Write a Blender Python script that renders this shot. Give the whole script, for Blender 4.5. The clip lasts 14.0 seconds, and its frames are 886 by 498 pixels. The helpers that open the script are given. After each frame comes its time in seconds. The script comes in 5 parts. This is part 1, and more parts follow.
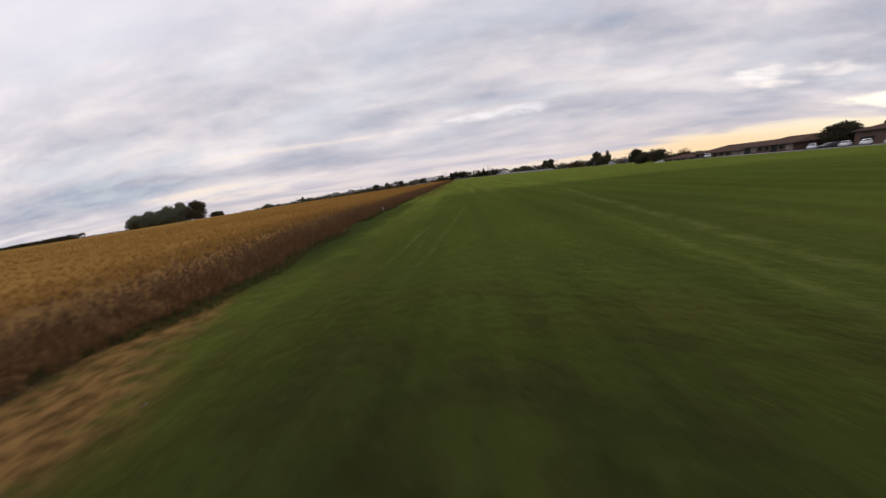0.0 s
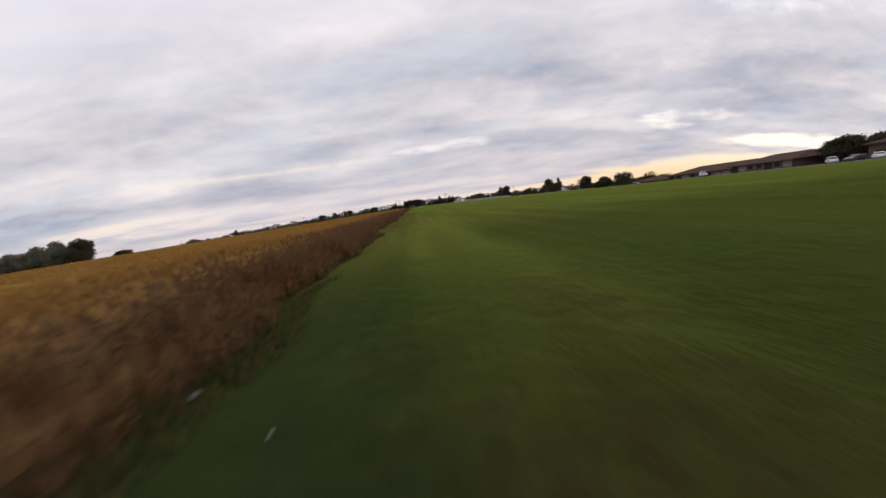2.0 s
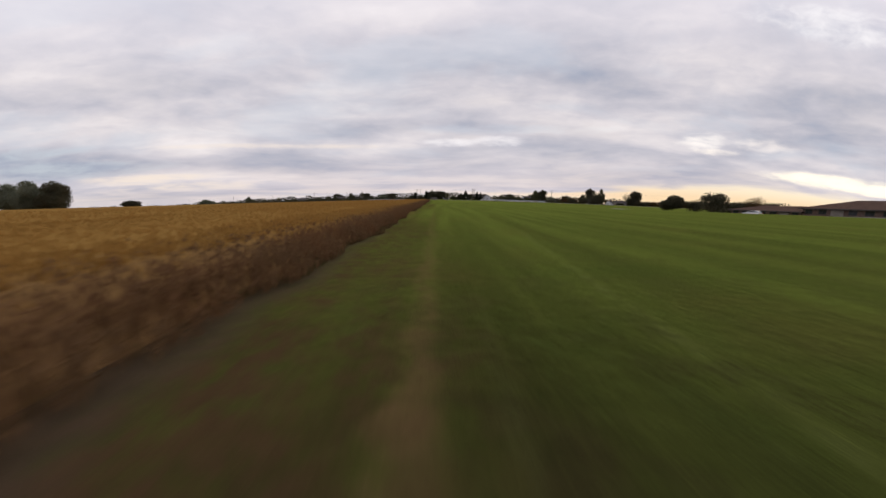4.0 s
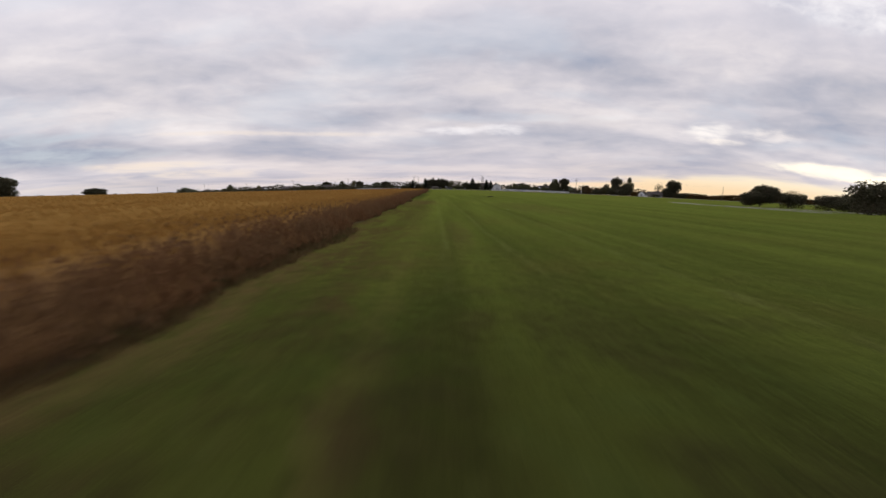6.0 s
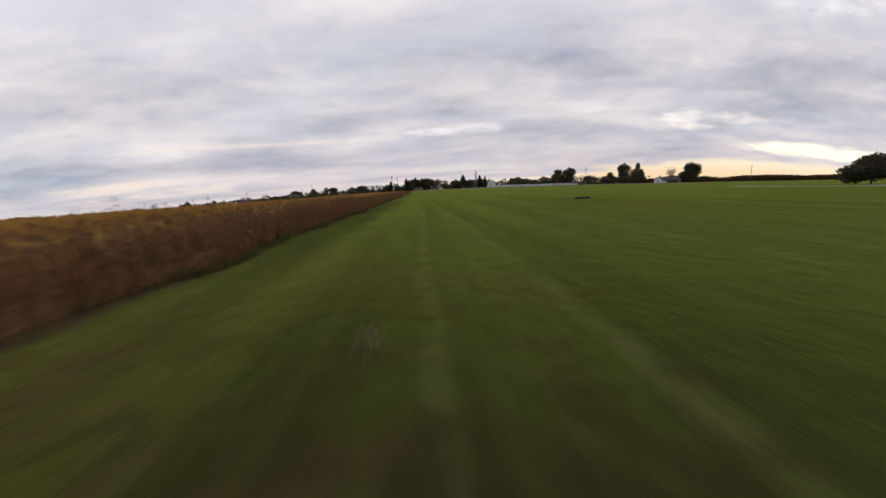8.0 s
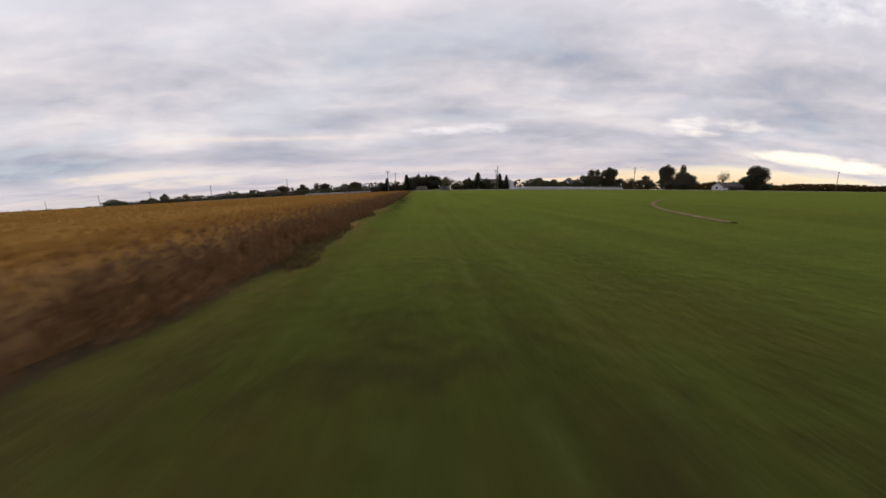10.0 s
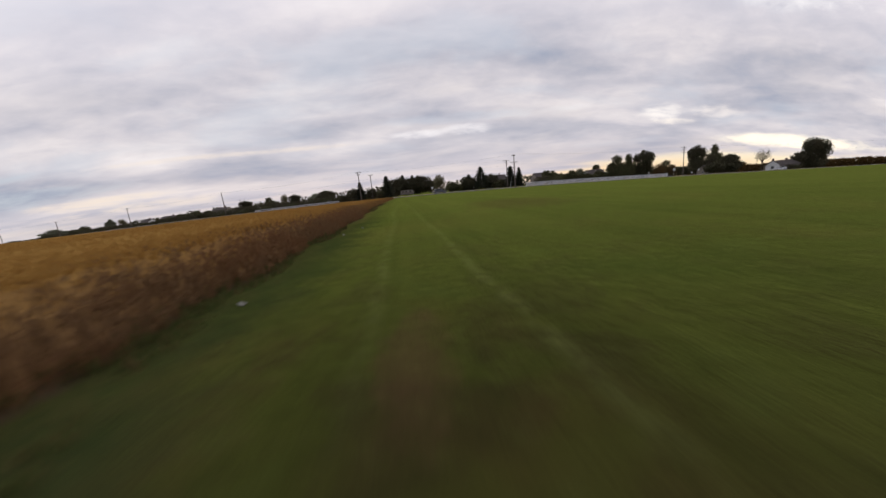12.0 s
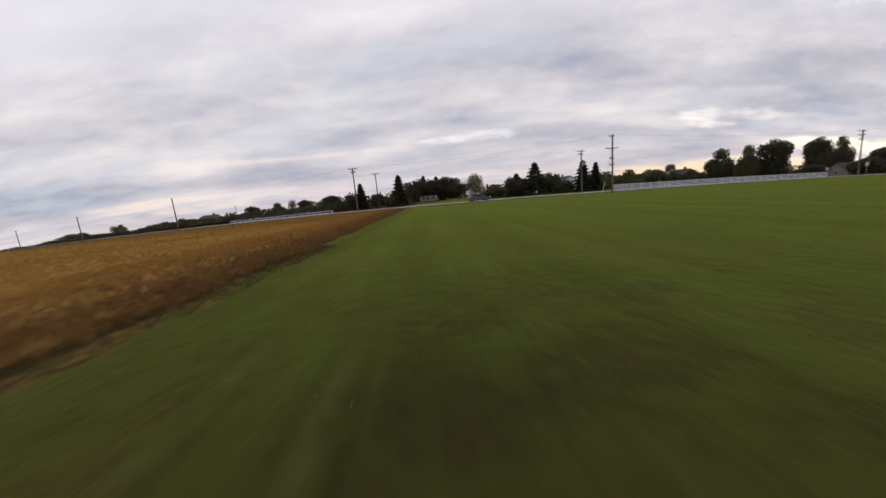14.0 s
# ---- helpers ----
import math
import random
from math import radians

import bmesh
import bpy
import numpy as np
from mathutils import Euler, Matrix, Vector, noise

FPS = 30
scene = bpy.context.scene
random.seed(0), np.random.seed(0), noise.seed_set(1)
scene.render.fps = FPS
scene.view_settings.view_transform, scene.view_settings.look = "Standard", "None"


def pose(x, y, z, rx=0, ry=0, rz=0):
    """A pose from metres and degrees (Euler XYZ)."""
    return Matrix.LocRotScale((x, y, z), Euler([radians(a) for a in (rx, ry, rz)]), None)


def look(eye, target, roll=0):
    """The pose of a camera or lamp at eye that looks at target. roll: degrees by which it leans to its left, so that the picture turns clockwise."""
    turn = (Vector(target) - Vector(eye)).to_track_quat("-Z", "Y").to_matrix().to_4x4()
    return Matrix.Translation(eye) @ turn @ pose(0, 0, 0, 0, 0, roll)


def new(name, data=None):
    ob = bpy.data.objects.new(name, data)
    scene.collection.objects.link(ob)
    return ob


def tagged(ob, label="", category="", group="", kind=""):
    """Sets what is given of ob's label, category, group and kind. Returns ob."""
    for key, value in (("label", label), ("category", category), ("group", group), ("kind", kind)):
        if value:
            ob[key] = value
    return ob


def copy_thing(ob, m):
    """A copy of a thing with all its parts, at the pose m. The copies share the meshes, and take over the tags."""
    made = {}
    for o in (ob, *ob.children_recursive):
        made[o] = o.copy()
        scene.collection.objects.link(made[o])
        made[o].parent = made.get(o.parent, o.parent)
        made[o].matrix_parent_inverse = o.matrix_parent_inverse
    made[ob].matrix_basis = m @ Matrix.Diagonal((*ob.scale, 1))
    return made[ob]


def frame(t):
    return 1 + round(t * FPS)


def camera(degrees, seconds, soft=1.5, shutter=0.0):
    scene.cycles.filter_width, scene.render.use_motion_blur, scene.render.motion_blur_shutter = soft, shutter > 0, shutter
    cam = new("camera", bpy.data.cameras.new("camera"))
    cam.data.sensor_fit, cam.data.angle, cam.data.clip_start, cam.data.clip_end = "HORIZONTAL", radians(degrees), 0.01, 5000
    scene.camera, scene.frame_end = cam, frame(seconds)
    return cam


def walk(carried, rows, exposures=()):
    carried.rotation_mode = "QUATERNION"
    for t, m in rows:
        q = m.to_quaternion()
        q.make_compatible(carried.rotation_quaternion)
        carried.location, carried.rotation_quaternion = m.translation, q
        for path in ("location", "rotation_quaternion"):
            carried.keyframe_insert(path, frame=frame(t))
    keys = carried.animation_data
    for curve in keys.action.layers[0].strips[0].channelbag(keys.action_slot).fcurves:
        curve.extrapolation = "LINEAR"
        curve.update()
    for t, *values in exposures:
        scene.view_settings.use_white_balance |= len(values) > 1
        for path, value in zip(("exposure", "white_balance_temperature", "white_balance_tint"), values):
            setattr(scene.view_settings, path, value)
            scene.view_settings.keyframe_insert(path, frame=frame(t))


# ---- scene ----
cam = camera(108.9, 14.0, soft=1.5, shutter=0.22)
PATH = [
    (0, (3.912, 0.001, 2.244), (3.742, 1.948, 1.817), -7.2),
    (0.5, (1.667, 7.137, 1.579), (1.552, 9.111, 1.281), -6.9),
    (1, (-0.046, 14.31, 1.128), (-0.064, 16.291, 0.849), -5.4),
    (1.5, (-0.943, 21.758, 1.046), (-0.913, 23.739, 0.774), -5.2),
    (2, (-1.475, 28.84, 1.346), (-1.326, 30.814, 1.056), -7.9),
    (2.5, (-1.165, 37.136, 1.646), (-1.075, 39.113, 1.359), -3.5),
    (3, (-0.609, 46.636, 1.949), (-0.594, 48.616, 1.665), 2.2),
    (5.5, (-0.695, 105.517, 1.954), (-0.587, 107.476, 1.564), -3.5),
    (6, (-0.074, 118.098, 1.866), (-0.033, 120.06, 1.481), 0.5),
    (6.5, (0.603, 129.174, 1.79), (0.619, 131.139, 1.415), 1.8),
    (7, (0.67, 140.986, 1.68), (0.689, 142.95, 1.3), 1.6),
    (7.5, (0.274, 152.646, 1.453), (0.307, 154.609, 1.071), 0.3),
    (8, (-0.045, 162.25, 1.258), (0.069, 164.21, 0.877), -3.4),
    (10.5, (-0.518, 217.939, 1.77), (-0.414, 219.899, 1.384), -1.4),
    (11, (-0.803, 228.063, 1.744), (-0.703, 230.025, 1.366), -2.4),
    (11.5, (-0.768, 238.743, 1.646), (-0.629, 240.702, 1.263), -4.1),
    (12, (-0.564, 249.932, 1.653), (-0.396, 251.889, 1.278), -5.5),
    (12.5, (-0.395, 259.506, 1.74), (-0.219, 261.464, 1.376), -5.7),
    (13, (0.124, 269.124, 1.801), (0.29, 271.085, 1.447), -5.9),
    (13.5, (0.336, 278.648, 1.863), (0.474, 280.615, 1.525), -5.8),
    (14, (0.031, 289.999, 1.833), (0.058, 291.971, 1.504), -5.2),
]
walk(cam, [(t, look(eye, target, roll)) for t, eye, target, roll in PATH], exposures=((0, 0.05), (0.5, 0.06), (2, 0.04), (3, 0.02), (5.5, 0.0), (12, 0.0), (14, 0.03)))

# ---- world: overcast evening sky, low sun behind the cloud on the right ----
SUN_AZ, SUN_EL = 55.0, 6.0
world = bpy.data.worlds.new("evening_sky")
scene.world = world
world.use_nodes = True


class Nodes:
    """Short-hand for building a node tree."""

    def __init__(self, tree):
        self.t = tree
        tree.nodes.clear()

    def add(self, kind):
        return self.t.nodes.new(kind)

    def put(self, sock, v):
        if isinstance(v, bpy.types.NodeSocket):
            self.t.links.new(v, sock)
        elif isinstance(v, (tuple, list)) and len(v) == 3 and sock.type == "RGBA":
            sock.default_value = (*v, 1)
        else:
            sock.default_value = v

    def m(self, op, a, b=0.0, c=None, clamp=False):
        n = self.add("ShaderNodeMath")
        n.operation, n.use_clamp = op, clamp
        self.put(n.inputs[0], a), self.put(n.inputs[1], b)
        if c is not None:
            self.put(n.inputs[2], c)
        return n.outputs[0]

    def step(self, v, lo, hi, to0=0.0, to1=1.0):
        n = self.add("ShaderNodeMapRange")
        n.interpolation_type = "SMOOTHSTEP"
        for k, s in enumerate((v, lo, hi, to0, to1)):
            self.put(n.inputs[k], s)
        return n.outputs[0]

    def mix(self, f, a, b, blend="MIX"):
        n = self.add("ShaderNodeMix")
        n.data_type, n.blend_type = "RGBA", blend
        self.put(n.inputs[0], f), self.put(n.inputs[6], a), self.put(n.inputs[7], b)
        return n.outputs[2]

    def noise(self, vec, scale, detail=4.0, rough=0.55, distort=0.0):
        n = self.add("ShaderNodeTexNoise")
        self.put(n.inputs["Vector"], vec)
        self.put(n.inputs["Scale"], scale), self.put(n.inputs["Detail"], detail)
        self.put(n.inputs["Roughness"], rough), self.put(n.inputs["Distortion"], distort)
        return n.outputs["Fac"]

    def xyz(self, vec):
        n = self.add("ShaderNodeSeparateXYZ")
        self.put(n.inputs[0], vec)
        return n.outputs

    def vec(self, x, y, z):
        n = self.add("ShaderNodeCombineXYZ")
        self.put(n.inputs[0], x), self.put(n.inputs[1], y), self.put(n.inputs[2], z)
        return n.outputs[0]


def build_sky():
    w = Nodes(world.node_tree)
    add, mul, sub = (lambda p, q: w.m("ADD", p, q)), (lambda p, q: w.m("MULTIPLY", p, q)), (lambda p, q: w.m("SUBTRACT", p, q))
    sky = w.add("ShaderNodeTexSky")
    sky.sky_type, sky.sun_disc = "NISHITA", False
    sky.sun_elevation, sky.sun_rotation = radians(SUN_EL), radians(SUN_AZ)
    clear = w.mix(1.0, sky.outputs[0], (0.05, 0.05, 0.05), "MULTIPLY")
    x, y, z = w.xyz(w.add("ShaderNodeTexCoord").outputs["Generated"])
    # the cloud deck ahead, drawn on an upright plane: u runs along the skyline, v up from it
    ahead = w.m("MAXIMUM", y, 0.22)
    u, v = w.m("DIVIDE", x, ahead), w.m("DIVIDE", z, ahead)
    right, left = w.m("MAXIMUM", sub(u, 0.45), 0.0), w.m("MAXIMUM", sub(mul(u, -1.0), 0.45), 0.0)
    v = add(v, add(mul(mul(right, right), 0.075), mul(mul(left, left), 0.05)))
    lift = w.m("POWER", w.m("MAXIMUM", v, 0.0), 0.55)
    sway = mul(sub(w.noise(w.vec(mul(u, 1.6), mul(lift, 5.0), 3.0), 1.0, 3.0), 0.5), 1.5)
    big = w.noise(w.vec(add(mul(u, 2.1), sway), mul(add(lift, mul(sway, 0.05)), 8.0), 6.7), 1.0, 5.0, 0.46)
    roll = w.noise(w.vec(mul(u, 4.2), add(mul(lift, 19.0), sway), 3.4), 1.0, 4.0, 0.5, 0.35)
    lump = w.noise(w.vec(mul(u, 13.0), add(mul(lift, 34.0), sway), 8.1), 1.0, 4.0, 0.55, 0.4)
    thick = add(add(mul(big, 0.62), mul(roll, 0.26)), mul(lump, 0.12))
    # where the deck is thicker (+) or thinner (-): u, v, half-widths, strength
    masses = (
        (1.10, 0.27, 0.34, 0.075, 0.075), (-1.20, 0.11, 0.46, 0.050, 0.185), (-0.72, 0.095, 0.34, 0.022, 0.075), (-1.12, 0.29, 0.26, 0.035, 0.040), (0.20, 0.215, 0.20, 0.014, 0.060), (-1.15, 0.43, 0.16, 0.030, 0.045),
        (-0.20, 0.37, 0.45, 0.045, 0.040), (0.75, 0.36, 0.40, 0.06, 0.030), (-0.66, 0.225, 0.20, 0.050, -0.070), (-0.20, 0.250, 0.16, 0.022, -0.060), (-0.60, 0.15, 0.40, 0.020, -0.045), (-0.15, 0.52, 0.30, 0.045, -0.060), (-0.90, 0.36, 0.30, 0.030, -0.035), (0.45, 0.12, 0.35, 0.030, 0.035),
    )
    for cu, cv, ru, rv, k in masses:
        du, dv = mul(sub(u, cu), 1 / ru), mul(sub(v, cv), 1 / rv)
        thick = add(thick, w.step(w.m("SQRT", add(mul(du, du), mul(dv, dv))), 0.0, 1.7, k, 0.0))
    tone = w.add("ShaderNodeValToRGB")
    w.put(tone.inputs[0], thick)
    r = tone.color_ramp
    r.elements[0].position, r.elements[0].color = 0.32, (0.92, 0.86, 0.86, 1)
    r.elements[1].position, r.elements[1].color = 0.70, (0.36, 0.395, 0.50, 1)
    for pos, col in ((0.415, (0.785, 0.735, 0.755, 1)), (0.50, (0.645, 0.617, 0.668, 1)), (0.60, (0.50, 0.498, 0.570, 1))):
        e = r.elements.new(pos)
        e.color = col
    col = tone.outputs[0]
    # thin places show a breath of blue, thick lit ones a breath of cream
    tint = w.noise(w.vec(mul(u, 1.7), mul(lift, 6.0), 11.0), 1.0, 4.0, 0.55, 0.2)
    col = w.mix(w.step(tint, 0.50, 0.68, 0.0, 0.42), col, (0.60, 0.655, 0.745))
    col = w.mix(mul(w.step(tint, 0.48, 0.32, 0.0, 0.45), w.step(v, 0.05, 0.45, 1.0, 0.25)), col, (0.82, 0.745, 0.715))
    # overhead the deck is paler; towards the skyline it takes a cream tint
    col = w.mix(w.step(v, 0.32, 0.70, 0.0, 0.72), col, (0.87, 0.83, 0.90))
    col = w.mix(mul(w.step(u, 0.1, -0.9), w.step(v, 0.2, 0.5, 0.0, 0.22)), col, (0.84, 0.82, 0.90))
    haze = mul(w.step(v, 0.0, 0.16, 0.55, 0.0), w.step(u, -1.3, -0.3, 0.35, 1.0))
    col = w.mix(haze, col, w.mix(w.step(roll, 0.40, 0.60), (0.80, 0.68, 0.66), (0.60, 0.54, 0.60)))
    # gaps in the deck: clear sky, and lit edges of cloud; u, v, half-widths, strength, colour
    ragged = add(mul(sub(lump, 0.5), 5.0), mul(sub(roll, 0.5), 6.0))
    white, cream, blue = (0.98, 0.94, 0.96), (0.93, 0.80, 0.69), "clear"
    spots = (
        (-1.12, 0.075, 0.24, 0.020, 0.85, blue), (-1.35, 0.10, 0.2, 0.02, 0.5, blue), (0.25, 0.205, 0.26, 0.012, 0.35, blue), (-1.22, 0.125, 0.16, 0.012, 0.6, blue), (-0.86, 0.054, 0.16, 0.011, 0.9, cream), (-0.76, 0.034, 0.18, 0.011, 0.9, cream), (-0.50, 0.152, 0.30, 0.006, 0.5, cream),
        (0.045, 0.165, 0.075, 0.009, 0.9, white), (0.205, 0.170, 0.060, 0.013, 0.9, white), (0.825, 0.172, 0.060, 0.022, 1.0, (1.10, 1.03, 0.98)), (0.88, 0.139, 0.070, 0.009, 1.0, (1.12, 1.02, 0.92)), (1.01, 0.160, 0.075, 0.020, 0.75, (1.0, 0.92, 0.88)), (1.26, 0.50, 0.26, 0.040, 0.85, (1.05, 1.02, 1.03)),
    )
    for cu, cv, ru, rv, k, c in spots:
        cv += 0.075 * max(0.0, cu - 0.45) ** 2 + 0.05 * max(0.0, -cu - 0.45) ** 2
        du, dv = mul(sub(u, cu), 1 / ru), mul(sub(v, cv), 1 / rv)
        far = add(mul(du, du), mul(dv, dv))
        near = mul(w.step(add(far, ragged), -2.0, 2.6, k, 0.0), w.step(far, 0.6, 4.2, 1.0, 0.0))
        col = w.mix(near, col, w.mix(1.0, clear, (0.42, 0.48, 0.60), "ADD") if c == blue else c)
    # clear strip along the skyline, brightest towards the sun
    glow = w.step(u, 0.20, 1.25)
    edge = add(v, mul(sub(roll, 0.5), 0.045))
    strip = w.step(edge, add(0.006, mul(glow, 0.035)), add(0.027, mul(glow, 0.050)), 1.0, 0.0)
    warm = w.mix(w.step(v, 0.004, 0.06), (1.00, 0.73, 0.44), (1.05, 0.90, 0.66))
    warm = w.mix(w.step(u, 0.1, 0.75), (0.90, 0.75, 0.62), warm)
    col = w.mix(mul(strip, w.step(u, -0.3, 0.5, 0.15, 0.95)), col, warm)
    # the brightest break, just above the strip
    du, dv = mul(sub(u, 1.36), 1 / 0.27), mul(sub(v, 0.101), 1 / 0.021)
    far = add(mul(du, du), mul(dv, dv))
    col = w.mix(mul(w.step(add(far, mul(ragged, 0.4)), -0.2, 2.0, 1.0, 0.0), w.step(far, 0.9, 2.6, 1.0, 0.0)), col, (1.3, 1.18, 0.95))
    # behind the camera and below the skyline: plain grey evening cloud
    col = w.mix(w.step(y, -0.05, 0.24, 1.0, 0.0), col, (0.50, 0.49, 0.57))
    col = w.mix(w.step(z, -0.09, -0.06, 1.0, 0.0), col, (0.10, 0.10, 0.08))
    bg = w.add("ShaderNodeBackground")
    w.put(bg.inputs["Color"], col), w.put(bg.inputs["Strength"], 1.0)
    out = w.add("ShaderNodeOutputWorld")
    w.t.links.new(bg.outputs[0], out.inputs[0])


build_sky()
sun_data = bpy.data.lights.new("sun", "SUN")
sun_data.energy, sun_data.angle, sun_data.color = 0.5, radians(18), (1.0, 0.80, 0.58)
sun = new("sun", sun_data)
sun.matrix_world = look((0, 0, 60), (-60 * math.sin(radians(SUN_AZ)), -60 * math.cos(radians(SUN_AZ)), 60 - 60 * math.tan(radians(SUN_EL + 4))))

# ---- materials ----


def material(name, build, rough=0.9, metal=0.0, spec=0.2, sheen=0.0, sheen_tint=(1, 1, 1), backlit=0.0):
    """A Principled material; build(n, coordinates) returns colour and, if wanted, a height for the bump, its depth and the share of sheen."""
    mt = bpy.data.materials.new(name)
    mt.use_nodes = True
    n = Nodes(mt.node_tree)
    b = n.add("ShaderNodeBsdfPrincipled")
    b.inputs["Roughness"].default_value, b.inputs["Metallic"].default_value = rough, metal
    b.inputs["Specular IOR Level"].default_value = spec
    b.inputs["Sheen Weight"].default_value, b.inputs["Sheen Roughness"].default_value = sheen, 0.35
    b.inputs["Sheen Tint"].default_value = (*sheen_tint, 1)
    got = build(n, n.add("ShaderNodeTexCoord").outputs["Object"])
    if isinstance(got, tuple) and len(got) == 4:
        n.put(b.inputs["Sheen Weight"], n.m("MULTIPLY", got[3], sheen))
        got = got[:3]
    col, height, depth = got if isinstance(got, tuple) and len(got) == 3 and not isinstance(got[0], float) else (got, None, 0)
    n.put(b.inputs["Base Color"], col)
    if height is not None:
        bump = n.add("ShaderNodeBump")
        n.put(bump.inputs["Height"], height)
        bump.inputs["Strength"].default_value, bump.inputs["Distance"].default_value = 0.8, depth
        n.t.links.new(bump.outputs[0], b.inputs["Normal"])
    out = n.add("ShaderNodeOutputMaterial")
    face = b.outputs[0]
    if backlit:  # thin leaves let some light pass
        glow, both = n.add("ShaderNodeBsdfTranslucent"), n.add("ShaderNodeMixShader")
        n.put(glow.inputs["Color"], col)
        both.inputs[0].default_value = backlit
        n.t.links.new(face, both.inputs[1]), n.t.links.new(glow.outputs[0], both.inputs[2])
        face = both.outputs[0]
    n.t.links.new(face, out.inputs[0])
    return mt


def mottled(name, a, b, scale, rough=0.8, metal=0.0, spec=0.3, depth=0.01, fine=6.0):
    """Two colours mixed by noise at two scales, with a fine relief."""

    def build(n, co):
        f = n.noise(co, scale, 3.0)
        g = n.noise(co, scale * fine, 4.0, 0.65)
        return n.mix(n.step(n.m("ADD", n.m("MULTIPLY", f, 0.6), n.m("MULTIPLY", g, 0.4)), 0.36, 0.64), a, b), g, depth

    return material(name, build, rough, metal, spec)


def leafy(name, a, b, c):
    """Foliage: each leaf its own tint, with drifts over the whole crown."""

    def build(n, co):
        isl = n.add("ShaderNodeNewGeometry").outputs["Random Per Island"]
        who = n.add("ShaderNodeObjectInfo").outputs["Random"]
        col = n.mix(isl, a, b)
        col = n.mix(n.step(n.noise(co, 0.35, 2.0), 0.45, 0.7, 0.0, 0.8), col, c)
        return n.mix(n.m("MULTIPLY", who, 0.35), col, n.mix(0.6, col, (0.02, 0.02, 0.012)))

    return material(name, build, 0.75, 0.0, 0.1, backlit=0.3)


EDGE = 3.9  # the crop begins this far left of the middle of the mown strip


def edge_shift(n, y):
    """How far the crop's edge wanders from its line, along the field."""
    a = n.m("MULTIPLY", n.m("SINE", n.m("MULTIPLY", y, 0.21)), 0.10)
    b = n.m("MULTIPLY", n.m("SINE", n.m("ADD", n.m("MULTIPLY", y, 0.057), 1.0)), 0.16)
    c = n.m("MULTIPLY", n.m("SINE", n.m("ADD", n.m("MULTIPLY", y, 0.83), 0.5)), 0.15)
    d = n.m("MULTIPLY", n.m("SINE", n.m("ADD", n.m("MULTIPLY", y, 1.9), 2.0)), 0.09)
    start = n.step(y, 4.0, 30.0, 0.95, 0.0)
    end = n.m("ADD", n.step(y, 204.0, 226.0, 0.0, -0.50), n.step(y, 270.0, 296.0, 0.0, -1.30))
    end = n.m("ADD", end, n.m("MULTIPLY", n.step(y, 98.0, 106.0, 0.0, -0.35), n.step(y, 128.0, 146.0, 1.0, 0.0)))
    return n.m("ADD", n.m("ADD", n.m("ADD", a, b), n.m("ADD", c, d)), n.m("ADD", start, end))


def edge_x(y):
    s = lambda v, lo, hi: (lambda t: t * t * (3 - 2 * t))(min(max((v - lo) / (hi - lo), 0), 1))
    return -EDGE + 0.10 * math.sin(0.21 * y) + 0.16 * math.sin(0.057 * y + 1.0) + 0.15 * math.sin(0.83 * y + 0.5) + 0.09 * math.sin(1.9 * y + 2.0) + 0.95 * (1 - s(y, 4, 30)) - 0.35 * s(y, 98, 106) * (1 - s(y, 128, 146)) - 0.50 * s(y, 204, 226) - 1.30 * s(y, 270, 296)


